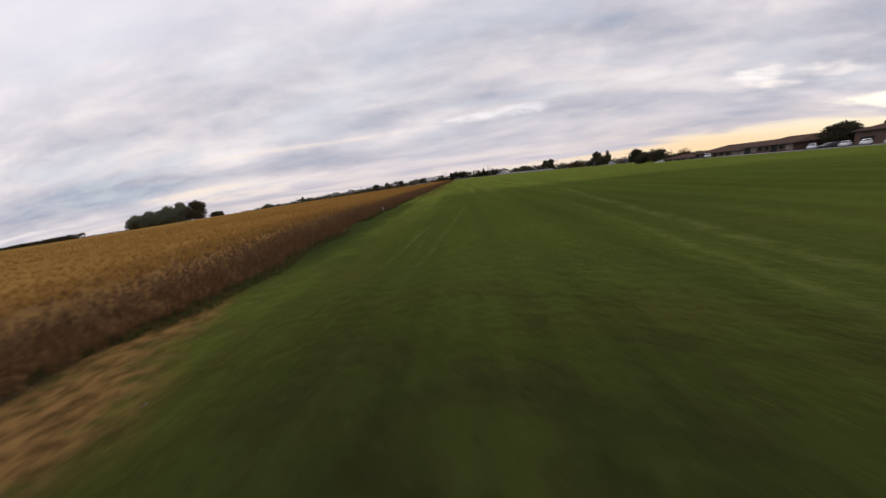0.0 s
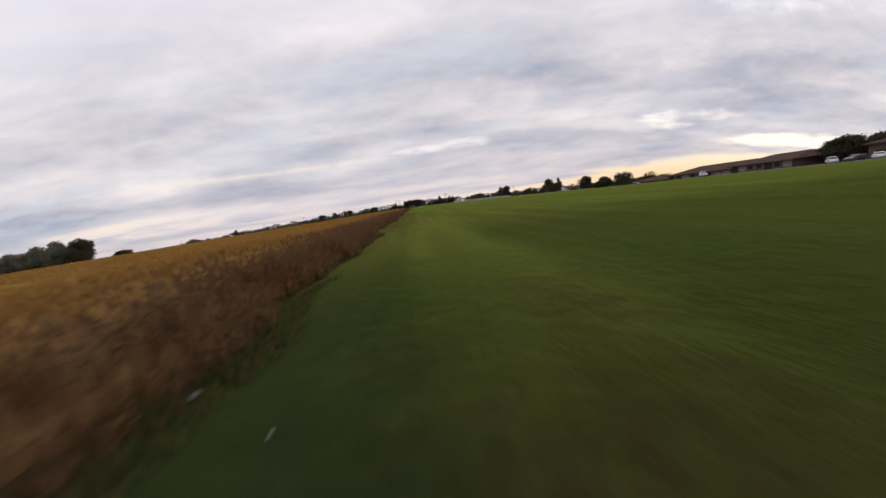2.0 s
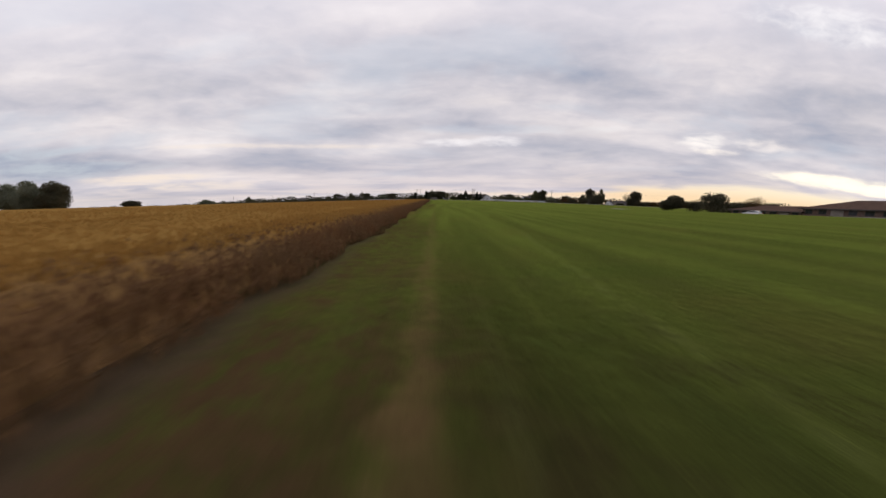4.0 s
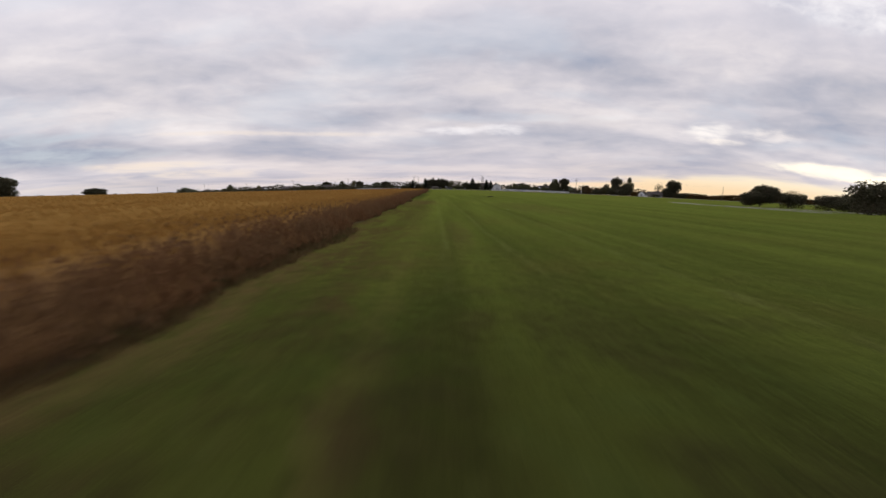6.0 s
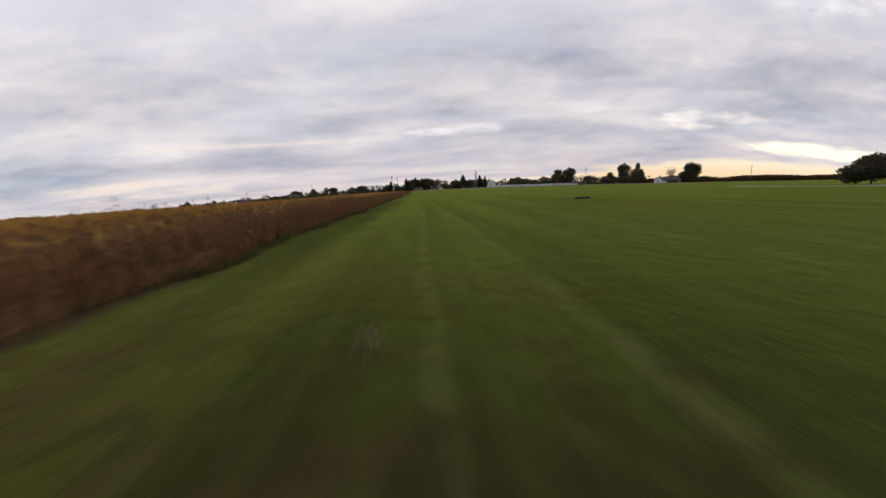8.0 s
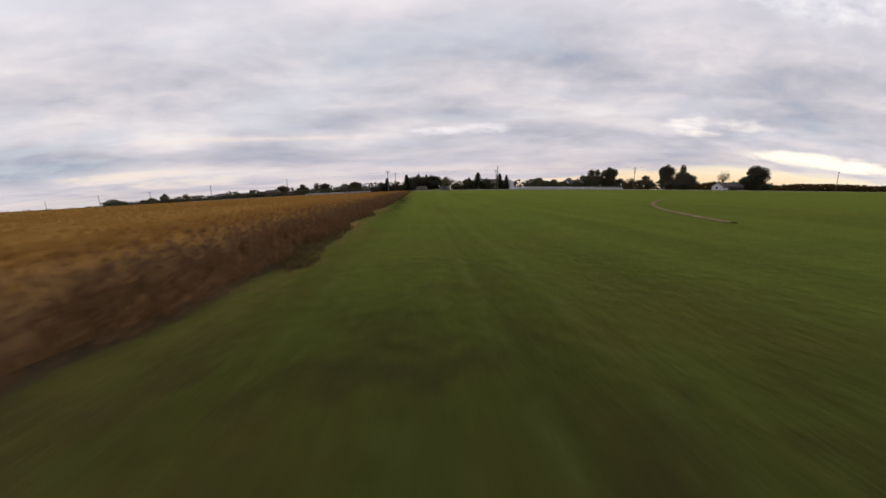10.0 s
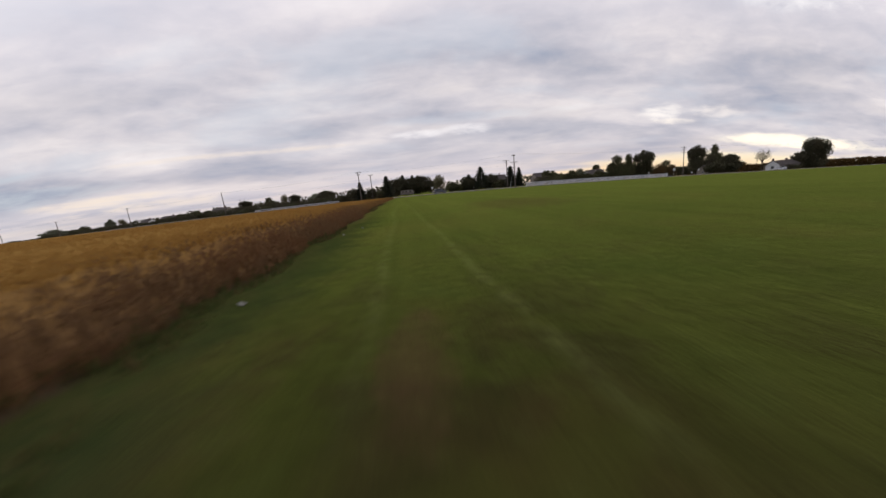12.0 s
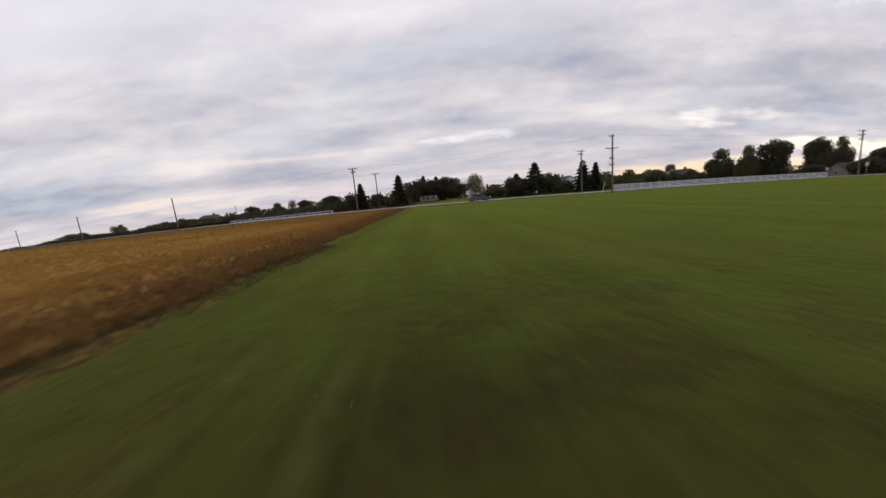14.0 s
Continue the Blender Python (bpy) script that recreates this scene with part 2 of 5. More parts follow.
def lawn(n, co):
    x, y, z = n.xyz(co)
    # mower swaths and wheel marks run along the strip; fine blades run every way
    drift = n.m("MULTIPLY", n.m("SUBTRACT", n.noise(n.vec(0.0, n.m("MULTIPLY", y, 0.02), 0.0), 1.0, 2.0), 0.5), 2.2)
    xs = n.m("ADD", x, drift)
    swath = n.noise(n.vec(n.m("MULTIPLY", xs, 0.62), n.m("MULTIPLY", y, 0.03), 5.0), 1.0, 3.0, 0.5)
    streak = n.noise(n.vec(n.m("MULTIPLY", xs, 4.5), n.m("MULTIPLY", y, 0.10), 1.0), 1.0, 4.0, 0.65)
    swath = n.m("ADD", 0.5, n.m("MULTIPLY", n.m("SUBTRACT", swath, 0.5), n.step(y, 186, 206, 1.0, 0.4)))
    patch = n.noise(co, 0.16, 5.0, 0.6, 0.3)
    blade = n.noise(co, 24.0, 3.0, 0.7)
    tuft = n.noise(co, 3.2, 4.0, 0.65)
    col = n.mix(n.step(swath, 0.34, 0.66), (0.034, 0.036, 0.010), (0.062, 0.071, 0.015))
    clod = n.noise(co, 0.75, 4.0, 0.6, 0.4)
    col = n.mix(n.step(clod, 0.45, 0.64, 0.0, 0.9), col, (0.036, 0.031, 0.012))
    col = n.mix(n.step(clod, 0.46, 0.30, 0.0, 0.5), col, (0.058, 0.074, 0.018))
    col = n.mix(n.step(streak, 0.50, 0.74, 0.0, 0.16), col, (0.090, 0.092, 0.024))
    col = n.mix(n.step(streak, 0.48, 0.26, 0.0, 0.18), col, (0.020, 0.024, 0.007))
    col = n.mix(n.step(patch, 0.50, 0.70, 0.0, 0.55), col, (0.070, 0.048, 0.017))
    col = n.mix(n.step(patch, 0.46, 0.32, 0.0, 0.5), col, (0.024, 0.036, 0.009))
    col = n.mix(n.step(tuft, 0.50, 0.76, 0.0, 0.32), col, (0.078, 0.084, 0.024))
    col = n.mix(n.step(tuft, 0.48, 0.26, 0.0, 0.34), col, (0.016, 0.018, 0.006))
    # thin brownish sward beside the crop, then straw and bare soil under it
    side = n.m("ADD", n.m("ADD", x, EDGE), n.m("MULTIPLY", edge_shift(n, y), -1.0))
    rag = n.m("ADD", side, n.m("MULTIPLY", n.m("SUBTRACT", n.noise(co, 0.42, 5.0, 0.65), 0.5), 4.2))
    poor = n.m("ADD", n.m("MULTIPLY", n.step(y, 40, 54), n.step(y, 84, 104, 1.0, 0.35)), n.m("ADD", n.step(y, 118, 130, 0.0, 0.65), n.step(y, 154, 170, 0.0, -0.9)))
    brown = n.m("MULTIPLY", n.step(rag, 1.0, n.m("ADD", 1.8, n.m("MULTIPLY", poor, 3.2)), 0.95, 0.0), n.m("ADD", 0.3, n.m("MULTIPLY", poor, 0.7)))
    brown = n.m("MULTIPLY", brown, n.m("MULTIPLY", n.step(n.noise(co, 2.0, 5.0, 0.7), 0.40, 0.57, 0.30, 1.0), n.step(n.noise(n.vec(n.m("MULTIPLY", x, 0.55), n.m("MULTIPLY", y, 0.22), 9.0), 1.0, 4.0, 0.6), 0.40, 0.56, 0.42, 1.0)))
    bare = brown
    col = n.mix(brown, col, n.mix(tuft, (0.052, 0.030, 0.016), (0.098, 0.055, 0.029)))
    for xc, yc, rx, ry, k in ((-0.7, 253.0, 0.4, 1.2, 0.5), (-3.0, 252.0, 0.9, 2.4, 0.25), (-2.2, 157.0, 2.2, 6.0, 0.7), (0.8, 131.5, 0.6, 4.0, 0.35), (9.0, 150.0, 3.0, 9.0, 0.4), (8.0, 276.0, 4.0, 7.0, 0.45), (6.0, 44.0, 3.0, 9.0, 0.4), (1.2, 231.5, 1.2, 4.0, 0.16)):
        da, de = n.m("MULTIPLY", n.m("SUBTRACT", x, xc), 1 / rx), n.m("MULTIPLY", n.m("SUBTRACT", y, yc), 1 / ry)
        far = n.m("ADD", n.m("ADD", n.m("MULTIPLY", da, da), n.m("MULTIPLY", de, de)), n.m("MULTIPLY", n.m("SUBTRACT", n.noise(co, 1.3, 5.0, 0.7), 0.5), 5.0))
        spot = n.step(far, 0.0, 1.6, k, 0.0)
        bare = n.m("MAXIMUM", bare, spot)
        col = n.mix(spot, col, n.mix(tuft, (0.066, 0.038, 0.021), (0.125, 0.074, 0.038)))
    # darker green zone right of the flight line, with less sheen, fading further on
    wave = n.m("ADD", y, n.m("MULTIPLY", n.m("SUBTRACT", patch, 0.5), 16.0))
    dark_green = n.m("MULTIPLY", n.step(n.m("ADD", x, n.m("MULTIPLY", n.m("SUBTRACT", patch, 0.5), 5.0)), -0.3, 2.2), n.step(wave, 165.0, 215.0, n.step(wave, 40.0, 50.0, n.step(x, 24.0, 60.0, n.step(y, 4.0, 18.0, 0.35, 0.75), 0.25), 0.2), 0.0))
    col = n.mix(dark_green, col, n.mix(tuft, (0.014, 0.024, 0.007), (0.030, 0.042, 0.012)))
    bare = n.m("MAXIMUM", bare, n.m("MULTIPLY", dark_green, n.step(wave, 40.0, 50.0, n.step(y, 4.0, 18.0, 0.3, 0.7), 0.3)))
    # wheel tracks: pale bent grass, in pairs
    tracks = (
        (-1.90, -0.033, 0.17, 0.9, 250, 297), (-0.15, -0.045, 0.17, 1.1, 248, 297), (0.3, -0.01, 0.15, 0.7, 205, 240), (1.6, 0.0, 0.20, 0.5, 205, 246),
        (0.03, -0.006, 0.15, 0.9, 122, 186), (1.60, -0.020, 0.17, 1.0, 122, 192), (5.2, -0.004, 0.24, 0.9, 112, 186), (7.0, 0.0, 0.22, 0.5, 120, 190),
        (-0.1, 0.02, 0.16, 0.6, 46, 76), (2.4, 0.10, 0.20, 0.7, 44, 92), (2.45, 0.09, 0.10, 1.0, 5, 36), (3.45, 0.09, 0.11, 1.0, 5, 36), (2.15, 0.03, 0.08, 0.7, 4, 20),
        (11.6, 0.12, 0.42, 1.2, -6, 38), (9.3, 0.10, 0.22, 1.0, -6, 24),
    )
    for x0, slope, wd, k, y0, y1 in tracks:
        mid = n.m("ADD", n.m("ADD", n.m("MULTIPLY", n.m("SUBTRACT", y, (y0 + y1) / 2), slope), x0), n.m("MULTIPLY", n.m("SUBTRACT", n.noise(n.vec(x0, n.m("MULTIPLY", y, 0.11), 4.0), 1.0, 3.0), 0.5), 0.7))
        off = n.m("ABSOLUTE", n.m("SUBTRACT", x, mid))
        on = n.m("MULTIPLY", n.step(off, 0.0, wd * 1.35, k, 0.0), n.step(n.noise(n.vec(x0, n.m("MULTIPLY", y, 0.16), x), 1.0, 3.0), 0.26, 0.5, 0.25, 1.0))
        on = n.m("MULTIPLY", on, n.step(n.noise(co, 1.3, 5.0, 0.7), 0.38, 0.62, 0.05, 1.0))
        on = n.m("MULTIPLY", on, n.m("MULTIPLY", n.step(y, y1 - 8, y1, 1.0, 0.0), n.step(y, y0, y0 + 6)))
        rut = n.m("MULTIPLY", n.step(n.m("ABSOLUTE", n.m("SUBTRACT", n.m("SUBTRACT", x, mid), wd * 1.6)), wd * 0.1, wd * 1.2, 0.26 * k, 0.0), n.m("MULTIPLY", n.step(y, y1 - 8, y1, 1.0, 0.0), n.step(y, y0, y0 + 6)))
        col = n.mix(rut, col, (0.020, 0.020, 0.008))
        col = n.mix(n.m("MULTIPLY", on, 0.52), col, (0.105, 0.112, 0.038))
    path = n.m("MULTIPLY", n.step(n.m("ABSOLUTE", n.m("ADD", n.m("SUBTRACT", x, -0.85), n.m("MULTIPLY", n.m("SUBTRACT", n.noise(co, 0.8, 5.0, 0.7), 0.5), 1.1))), 0.02, 0.38, n.step(n.noise(co, 0.7, 4.0, 0.6), 0.36, 0.56, 0.3, 0.8), 0.0), n.m("MULTIPLY", n.step(y, 44, 52), n.m("MULTIPLY", n.step(y, 54, 80, 1.0, 0.35), n.step(y, 100, 140, 1.0, 0.0))))
    bare = n.m("MAXIMUM", bare, path)
    col = n.mix(path, col, n.mix(tuft, (0.120, 0.066, 0.034), (0.215, 0.122, 0.064)))
    rank = n.m("MULTIPLY", n.step(rag, 0.6, 2.6, 0.85, 0.0), n.m("ADD", n.m("MULTIPLY", n.step(y, 222, 234), n.step(y, 262, 284, 1.0, 0.3)), n.m("MULTIPLY", n.step(y, 164, 172), n.step(y, 196, 206, 0.8, 0.0))))
    rank = n.m("ADD", rank, n.m("MULTIPLY", n.step(rag, 0.8, 3.4, 0.8, 0.0), n.m("MULTIPLY", n.step(y, 6, 12), n.step(y, 32, 40, 1.0, 0.0))))
    bare = n.m("MAXIMUM", bare, n.m("MINIMUM", rank, 1.0))
    col = n.mix(n.m("MINIMUM", rank, 0.9), col, n.mix(tuft, (0.014, 0.026, 0.010), (0.034, 0.052, 0.018)))
    # dry uncut verge between the crop and the mown ground further on
    dry = n.m("ADD", side, n.m("MULTIPLY", n.m("SUBTRACT", n.noise(co, 0.9, 5.0, 0.65), 0.5), 2.0))
    dry = n.m("MULTIPLY", n.step(dry, 0.35, n.step(y, 256, 280, 1.35, 0.9), n.m("ADD", n.step(y, 204, 222, 0.0, 0.85), n.m("MULTIPLY", n.step(y, 96, 104, 0.0, 0.7), n.step(y, 124, 150, 1.0, 0.0))), 0.0), n.step(n.noise(co, 2.4, 5.0, 0.7), 0.34, 0.58, 0.25, 1.0))
    dry = n.m("MULTIPLY", dry, n.m("ADD", n.step(y, 238, 245, 1.0, 0.25), n.step(y, 264, 280, 0.0, 0.45)))
    bare = n.m("MAXIMUM", bare, dry)
    col = n.mix(dry, col, n.mix(tuft, (0.085, 0.060, 0.026), (0.165, 0.110, 0.044)))
    # lighter straw swept out of the crop in three places
    straw = n.mix(n.step(tuft, 0.35, 0.65), (0.10, 0.054, 0.021), (0.27, 0.148, 0.055))
    for yc, ln, wd, k in ((-3.0, 15.0, None, 1.0), (112.0, 8.0, 1.1, 0.3), (222.4, 2.4, 1.0, 0.8), (233.5, 3.6, 1.25, 0.75), (294.0, 4.5, 0.8, 0.8)):
        lie = n.step(n.m("ABSOLUTE", n.m("SUBTRACT", y, yc)), ln * 0.45, ln, 1.0, 0.0)
        wd = n.step(y, 1.5, 9.0, 2.9, 0.35) if wd is None else wd
        out = n.step(n.m("ADD", side, n.m("MULTIPLY", n.m("SUBTRACT", n.noise(co, 0.8, 5.0, 0.65), 0.5), 2.2)), n.m("MULTIPLY", wd, 0.6), n.m("MULTIPLY", wd, 1.1), 1.0, 0.0)
        lies = n.m("MULTIPLY", n.m("MULTIPLY", n.m("MULTIPLY", lie, k), out), n.step(n.noise(co, 1.1, 5.0, 0.7), 0.34, 0.52, 0.05, 0.97))
        bare = n.m("MAXIMUM", bare, lies)
        col = n.mix(lies, col, straw)
    soil = n.mix(n.noise(co, 2.0, 4.0), (0.050, 0.034, 0.024), (0.105, 0.072, 0.048))
    under = n.step(n.m("ADD", side, n.m("MULTIPLY", n.m("SUBTRACT", tuft, 0.5), 0.6)), -0.15, n.m("ADD", 0.25, n.m("MULTIPLY", n.step(y, 36, 46, 0.0, 0.75), n.step(y, 84, 100, 1.0, 0.0))), 1.0, 0.0)
    bare = n.m("MAXIMUM", bare, under)
    col = n.mix(under, col, soil)
    # beyond the mown ground: rough far fields
    farf = n.step(n.m("ABSOLUTE", x), 170, 260)
    col = n.mix(farf, col, n.mix(patch, (0.04, 0.048, 0.008), (0.08, 0.075, 0.02)))
    col = n.mix(n.step(blade, 0.35, 0.7, 0.0, 0.2), col, n.mix(1.0, col, (0.45, 0.45, 0.4), "MULTIPLY"))
    high = n.m("ADD", n.m("MULTIPLY", blade, 0.35), n.m("ADD", n.m("MULTIPLY", tuft, 1.0), n.m("MULTIPLY", streak, 0.2)))
    alive = n.m("MULTIPLY", n.m("SUBTRACT", 1.0, n.m("MULTIPLY", bare, 0.72), clamp=True), n.step(n.m("ADD", n.m("MULTIPLY", swath, 0.6), n.m("MULTIPLY", clod, 0.4)), 0.36, 0.64, 0.82, 1.1))
    return col, high, 0.04, alive


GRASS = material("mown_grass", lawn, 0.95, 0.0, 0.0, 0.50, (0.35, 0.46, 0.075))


def crop_top(n, co):
    x, y, z = n.xyz(co)
    rows = n.noise(n.vec(n.m("MULTIPLY", x, 1.3), n.m("MULTIPLY", y, 0.05), 0.0), 1.0, 3.0)
    drift = n.noise(co, 0.09, 4.0, 0.6)
    side = n.m("SUBTRACT", n.m("ADD", x, EDGE), edge_shift(n, y))
    dry = n.step(n.m("ADD", side, n.m("MULTIPLY", n.m("SUBTRACT", n.noise(co, 0.4, 4.0, 0.6), 0.5), 3.4)), n.step(y, 16, 44, -5.6, -3.2), -0.5, 0.0, n.step(y, 268, 292, 0.8, 0.3))
    thin = n.m("MULTIPLY", n.step(y, 36, 46), n.step(y, 66, 84, 1.0, 0.0))
    dry = n.m("MAXIMUM", dry, n.m("MULTIPLY", thin, n.step(n.m("ADD", side, n.m("MULTIPLY", n.m("SUBTRACT", n.noise(co, 0.4, 4.0, 0.6), 0.5), 3.0)), -4.4, -1.8, 0.0, 0.95)))
    col = n.mix(n.step(drift, 0.35, 0.66), (0.280, 0.154, 0.041), (0.325, 0.190, 0.053))
    col = n.mix(n.step(rows, 0.40, 0.66, 0.0, 0.3), col, (0.29, 0.162, 0.045))
    col = n.mix(dry, col, (0.215, 0.128, 0.060))
    return n.mix(n.step(n.noise(co, 1.4, 4.0, 0.7), 0.5, 0.75, 0.0, 0.35), col, (0.29, 0.162, 0.045)), n.noise(co, 5.0, 4.0, 0.7), 0.012


def crop_stem(n, co):
    isl = n.add("ShaderNodeNewGeometry").outputs["Random Per Island"]
    x, y, z = n.xyz(co)
    col = n.mix(isl, (0.155, 0.094, 0.049), (0.235, 0.144, 0.072))
    col = n.mix(n.step(y, 272, 296, 0.0, 0.8), col, n.mix(isl, (0.21, 0.125, 0.042), (0.33, 0.20, 0.066)))
    return n.mix(n.step(n.noise(co, 0.5, 3.0), 0.42, 0.62, 0.0, 0.6), col, (0.20, 0.102, 0.048))


def crop_leaf(n, co):
    isl = n.add("ShaderNodeNewGeometry").outputs["Random Per Island"]
    col = n.mix(isl, (0.345, 0.198, 0.055), (0.40, 0.240, 0.070))
    return n.mix(n.step(n.noise(co, 0.13, 3.0), 0.42, 0.62, 0.0, 0.5), col, (0.355, 0.195, 0.053))


CROP_TOP, CROP_STEM, CROP_LEAF = material("ripe_canopy", crop_top, 0.95, 0.0, 0.0), material("dry_stems", crop_stem, 0.9, 0.0, 0.0, backlit=0.4), material("ripe_leaves", crop_leaf, 0.9, 0.0, 0.0, backlit=0.45)
LEAF = leafy("green_leaves", (0.080, 0.082, 0.042), (0.140, 0.140, 0.068), (0.140, 0.116, 0.062))
LEAF_DARK = leafy("dark_leaves", (0.068, 0.066, 0.040), (0.116, 0.110, 0.064), (0.112, 0.092, 0.056))
LEAF_PALE = leafy("yellowing_leaves", (0.15, 0.135, 0.075), (0.24, 0.215, 0.12), (0.14, 0.125, 0.065))
LEAF_RUST = leafy("autumn_leaves", (0.085, 0.050, 0.020), (0.15, 0.085, 0.028), (0.07, 0.055, 0.02))
LEAF_GREY = leafy("grey_green_leaves", (0.17, 0.185, 0.125), (0.26, 0.275, 0.185), (0.17, 0.17, 0.11))
NEEDLE = leafy("spruce_needles", (0.046, 0.052, 0.036), (0.080, 0.086, 0.054), (0.066, 0.068, 0.044))
BARK = mottled("bark", (0.055, 0.042, 0.032), (0.12, 0.095, 0.072), 3.0, 0.95, depth=0.03)
POLE_WOOD = mottled("weathered_pole_wood", (0.11, 0.090, 0.072), (0.20, 0.165, 0.135), 2.5, 0.9, depth=0.01)
STEEL = mottled("dull_galvanised_steel", (0.30, 0.31, 0.32), (0.42, 0.43, 0.44), 4.0, 0.5, 0.8, 0.5)
WIRE = mottled("black_wire", (0.02, 0.02, 0.022), (0.04, 0.04, 0.042), 9.0, 0.6)
PORCELAIN = mottled("grey_porcelain", (0.25, 0.25, 0.26), (0.36, 0.36, 0.37), 8.0, 0.3, 0.0, 0.5)
VINYL = mottled("white_vinyl", (0.74, 0.74, 0.75), (0.84, 0.84, 0.84), 1.2, 0.5)
ASPHALT = mottled("worn_asphalt", (0.13, 0.128, 0.125), (0.21, 0.205, 0.20), 0.5, 0.9, depth=0.01, fine=30)
DRIVE = mottled("pale_concrete_drive", (0.20, 0.195, 0.19), (0.32, 0.31, 0.30), 0.4, 0.9, depth=0.01, fine=24)
PAINT_Y = mottled("worn_yellow_paint", (0.45, 0.32, 0.05), (0.6, 0.45, 0.10), 2.0, 0.8)
PAINT_W = mottled("worn_white_paint", (0.5, 0.5, 0.5), (0.72, 0.72, 0.7), 2.0, 0.8)
SIDING = mottled("white_siding", (0.70, 0.70, 0.71), (0.80, 0.80, 0.80), 0.8, 0.7)
SIDING_T = mottled("tan_siding", (0.22, 0.19, 0.16), (0.30, 0.265, 0.225), 0.8, 0.75)
SHINGLE = mottled("grey_brown_shingles", (0.055, 0.046, 0.042), (0.105, 0.09, 0.082), 1.3, 0.95, depth=0.02, fine=9)
ROOF_BROWN = mottled("brown_shingles", (0.070, 0.040, 0.030), (0.115, 0.068, 0.050), 1.1, 0.95, 0.0, 0.05, 0.02, 9)
GLASS = mottled("dark_window_glass", (0.015, 0.018, 0.022), (0.035, 0.038, 0.045), 0.6, 0.08, 0.0, 0.5, 0.0)
CAR_WHITE = mottled("white_car_paint", (0.72, 0.72, 0.73), (0.80, 0.80, 0.80), 0.7, 0.25, 0.0, 0.5, 0.0)
CAR_DARK = mottled("dark_grey_car_paint", (0.05, 0.052, 0.058), (0.085, 0.088, 0.095), 0.7, 0.28, 0.3, 0.5, 0.0)
RUBBER = mottled("black_rubber", (0.015, 0.015, 0.016), (0.03, 0.03, 0.03), 6.0, 0.85)
PLASTIC = mottled("white_plastic", (0.62, 0.62, 0.60), (0.78, 0.78, 0.76), 14.0, 0.5)
PAPER = mottled("dirty_paper", (0.42, 0.42, 0.39), (0.60, 0.59, 0.55), 12.0, 0.9)
STRAW = mottled("straw", (0.13, 0.13, 0.052), (0.21, 0.205, 0.088), 6.0, 0.95)
PLANK = mottled("dark_wet_timber", (0.025, 0.022, 0.018), (0.06, 0.05, 0.04), 5.0, 0.8)
WORN = mottled("worn_pale_ground", (0.16, 0.135, 0.060), (0.25, 0.21, 0.10), 2.2, 0.95, 0.0, 0.0, 0.02)
SIGN_FACE = mottled("white_sign_face", (0.70, 0.70, 0.70), (0.78, 0.78, 0.78), 5.0, 0.4)


def brick_wall(n, co):
    b = n.add("ShaderNodeTexBrick")
    x, y, z = n.xyz(co)
    n.put(b.inputs["Vector"], n.vec(n.m("ADD", x, y), z, 0.0))
    n.put(b.inputs["Color1"], (0.12, 0.072, 0.055)), n.put(b.inputs["Color2"], (0.17, 0.100, 0.078)), n.put(b.inputs["Mortar"], (0.19, 0.165, 0.145))
    b.inputs["Scale"].default_value, b.inputs["Mortar Size"].default_value = 4.5, 0.02
    return n.mix(n.step(n.noise(co, 0.3, 3.0), 0.4, 0.7, 0.0, 0.5), b.outputs["Color"], (0.10, 0.065, 0.052))


BRICK = material("red_brown_brick", brick_wall, 0.9)
lamp = bpy.data.materials.new("lit_headlamp")
lamp.use_nodes = True
lamp.node_tree.nodes["Principled BSDF"].inputs["Emission Color"].default_value = (1, 0.96, 0.88, 1)
lamp.node_tree.nodes["Principled BSDF"].inputs["Emission Strength"].default_value = 6.0
LAMP = lamp
TAIL = mottled("red_lens", (0.25, 0.01, 0.01), (0.35, 0.02, 0.02), 6.0, 0.3)

# ---- helpers for meshes ----


def dip(x, y):
    """How far the land sinks below its broad crown: a shallow dale on the right, a slope far out on the left."""
    s = lambda v, lo, hi: (lambda t: t * t * (3 - 2 * t))(min(max((v - lo) / (hi - lo), 0), 1))
    if x > 14:
        u = min(x, 112.0) - 14
        fall = 0.05 * (u * u / 32 if u < 16 else u - 8) + 0.065
        return max(0.0, fall - 0.04 * (math.sqrt(min(x, 112.0) ** 2 + 3600) - 60)) * s(y, 130, 190) * (1 - s(y, 290, 345))
    return 0.00003 * max(0.0, -x - 60) ** 2 if x > -640 else 10.1


def gz(x, y):
    """Height of the land: a broad low crown along the flight line, falling away on both sides."""
    return -(0.04 if x > 0 else 0.03) * (math.sqrt(x * x + 3600) - 60) - dip(x, y)


def mesh_of(name, verts, faces, mats, index=None):
    me = bpy.data.meshes.new(name)
    me.from_pydata(verts, [], faces)
    for m in mats:
        me.materials.append(m)
    if index is not None:
        me.polygons.foreach_set("material_index", index)
    me.update()
    return me


def part(name, bm, material, parent, label=""):
    """Links a bmesh (or a finished mesh) as one object under a thing or a part."""
    if isinstance(bm, bpy.types.Mesh):
        me = bm
    else:
        me = bpy.data.meshes.new(name)
        bm.to_mesh(me)
        bm.free()
        me.materials.append(material)
    ob = new(name, me)
    ob.parent = parent
    return tagged(ob, label) if label else ob


def thing(name, m, label, category, group="", kind=""):
    ob = new(name)
    ob.matrix_basis = m
    return tagged(ob, label, category, group, kind)


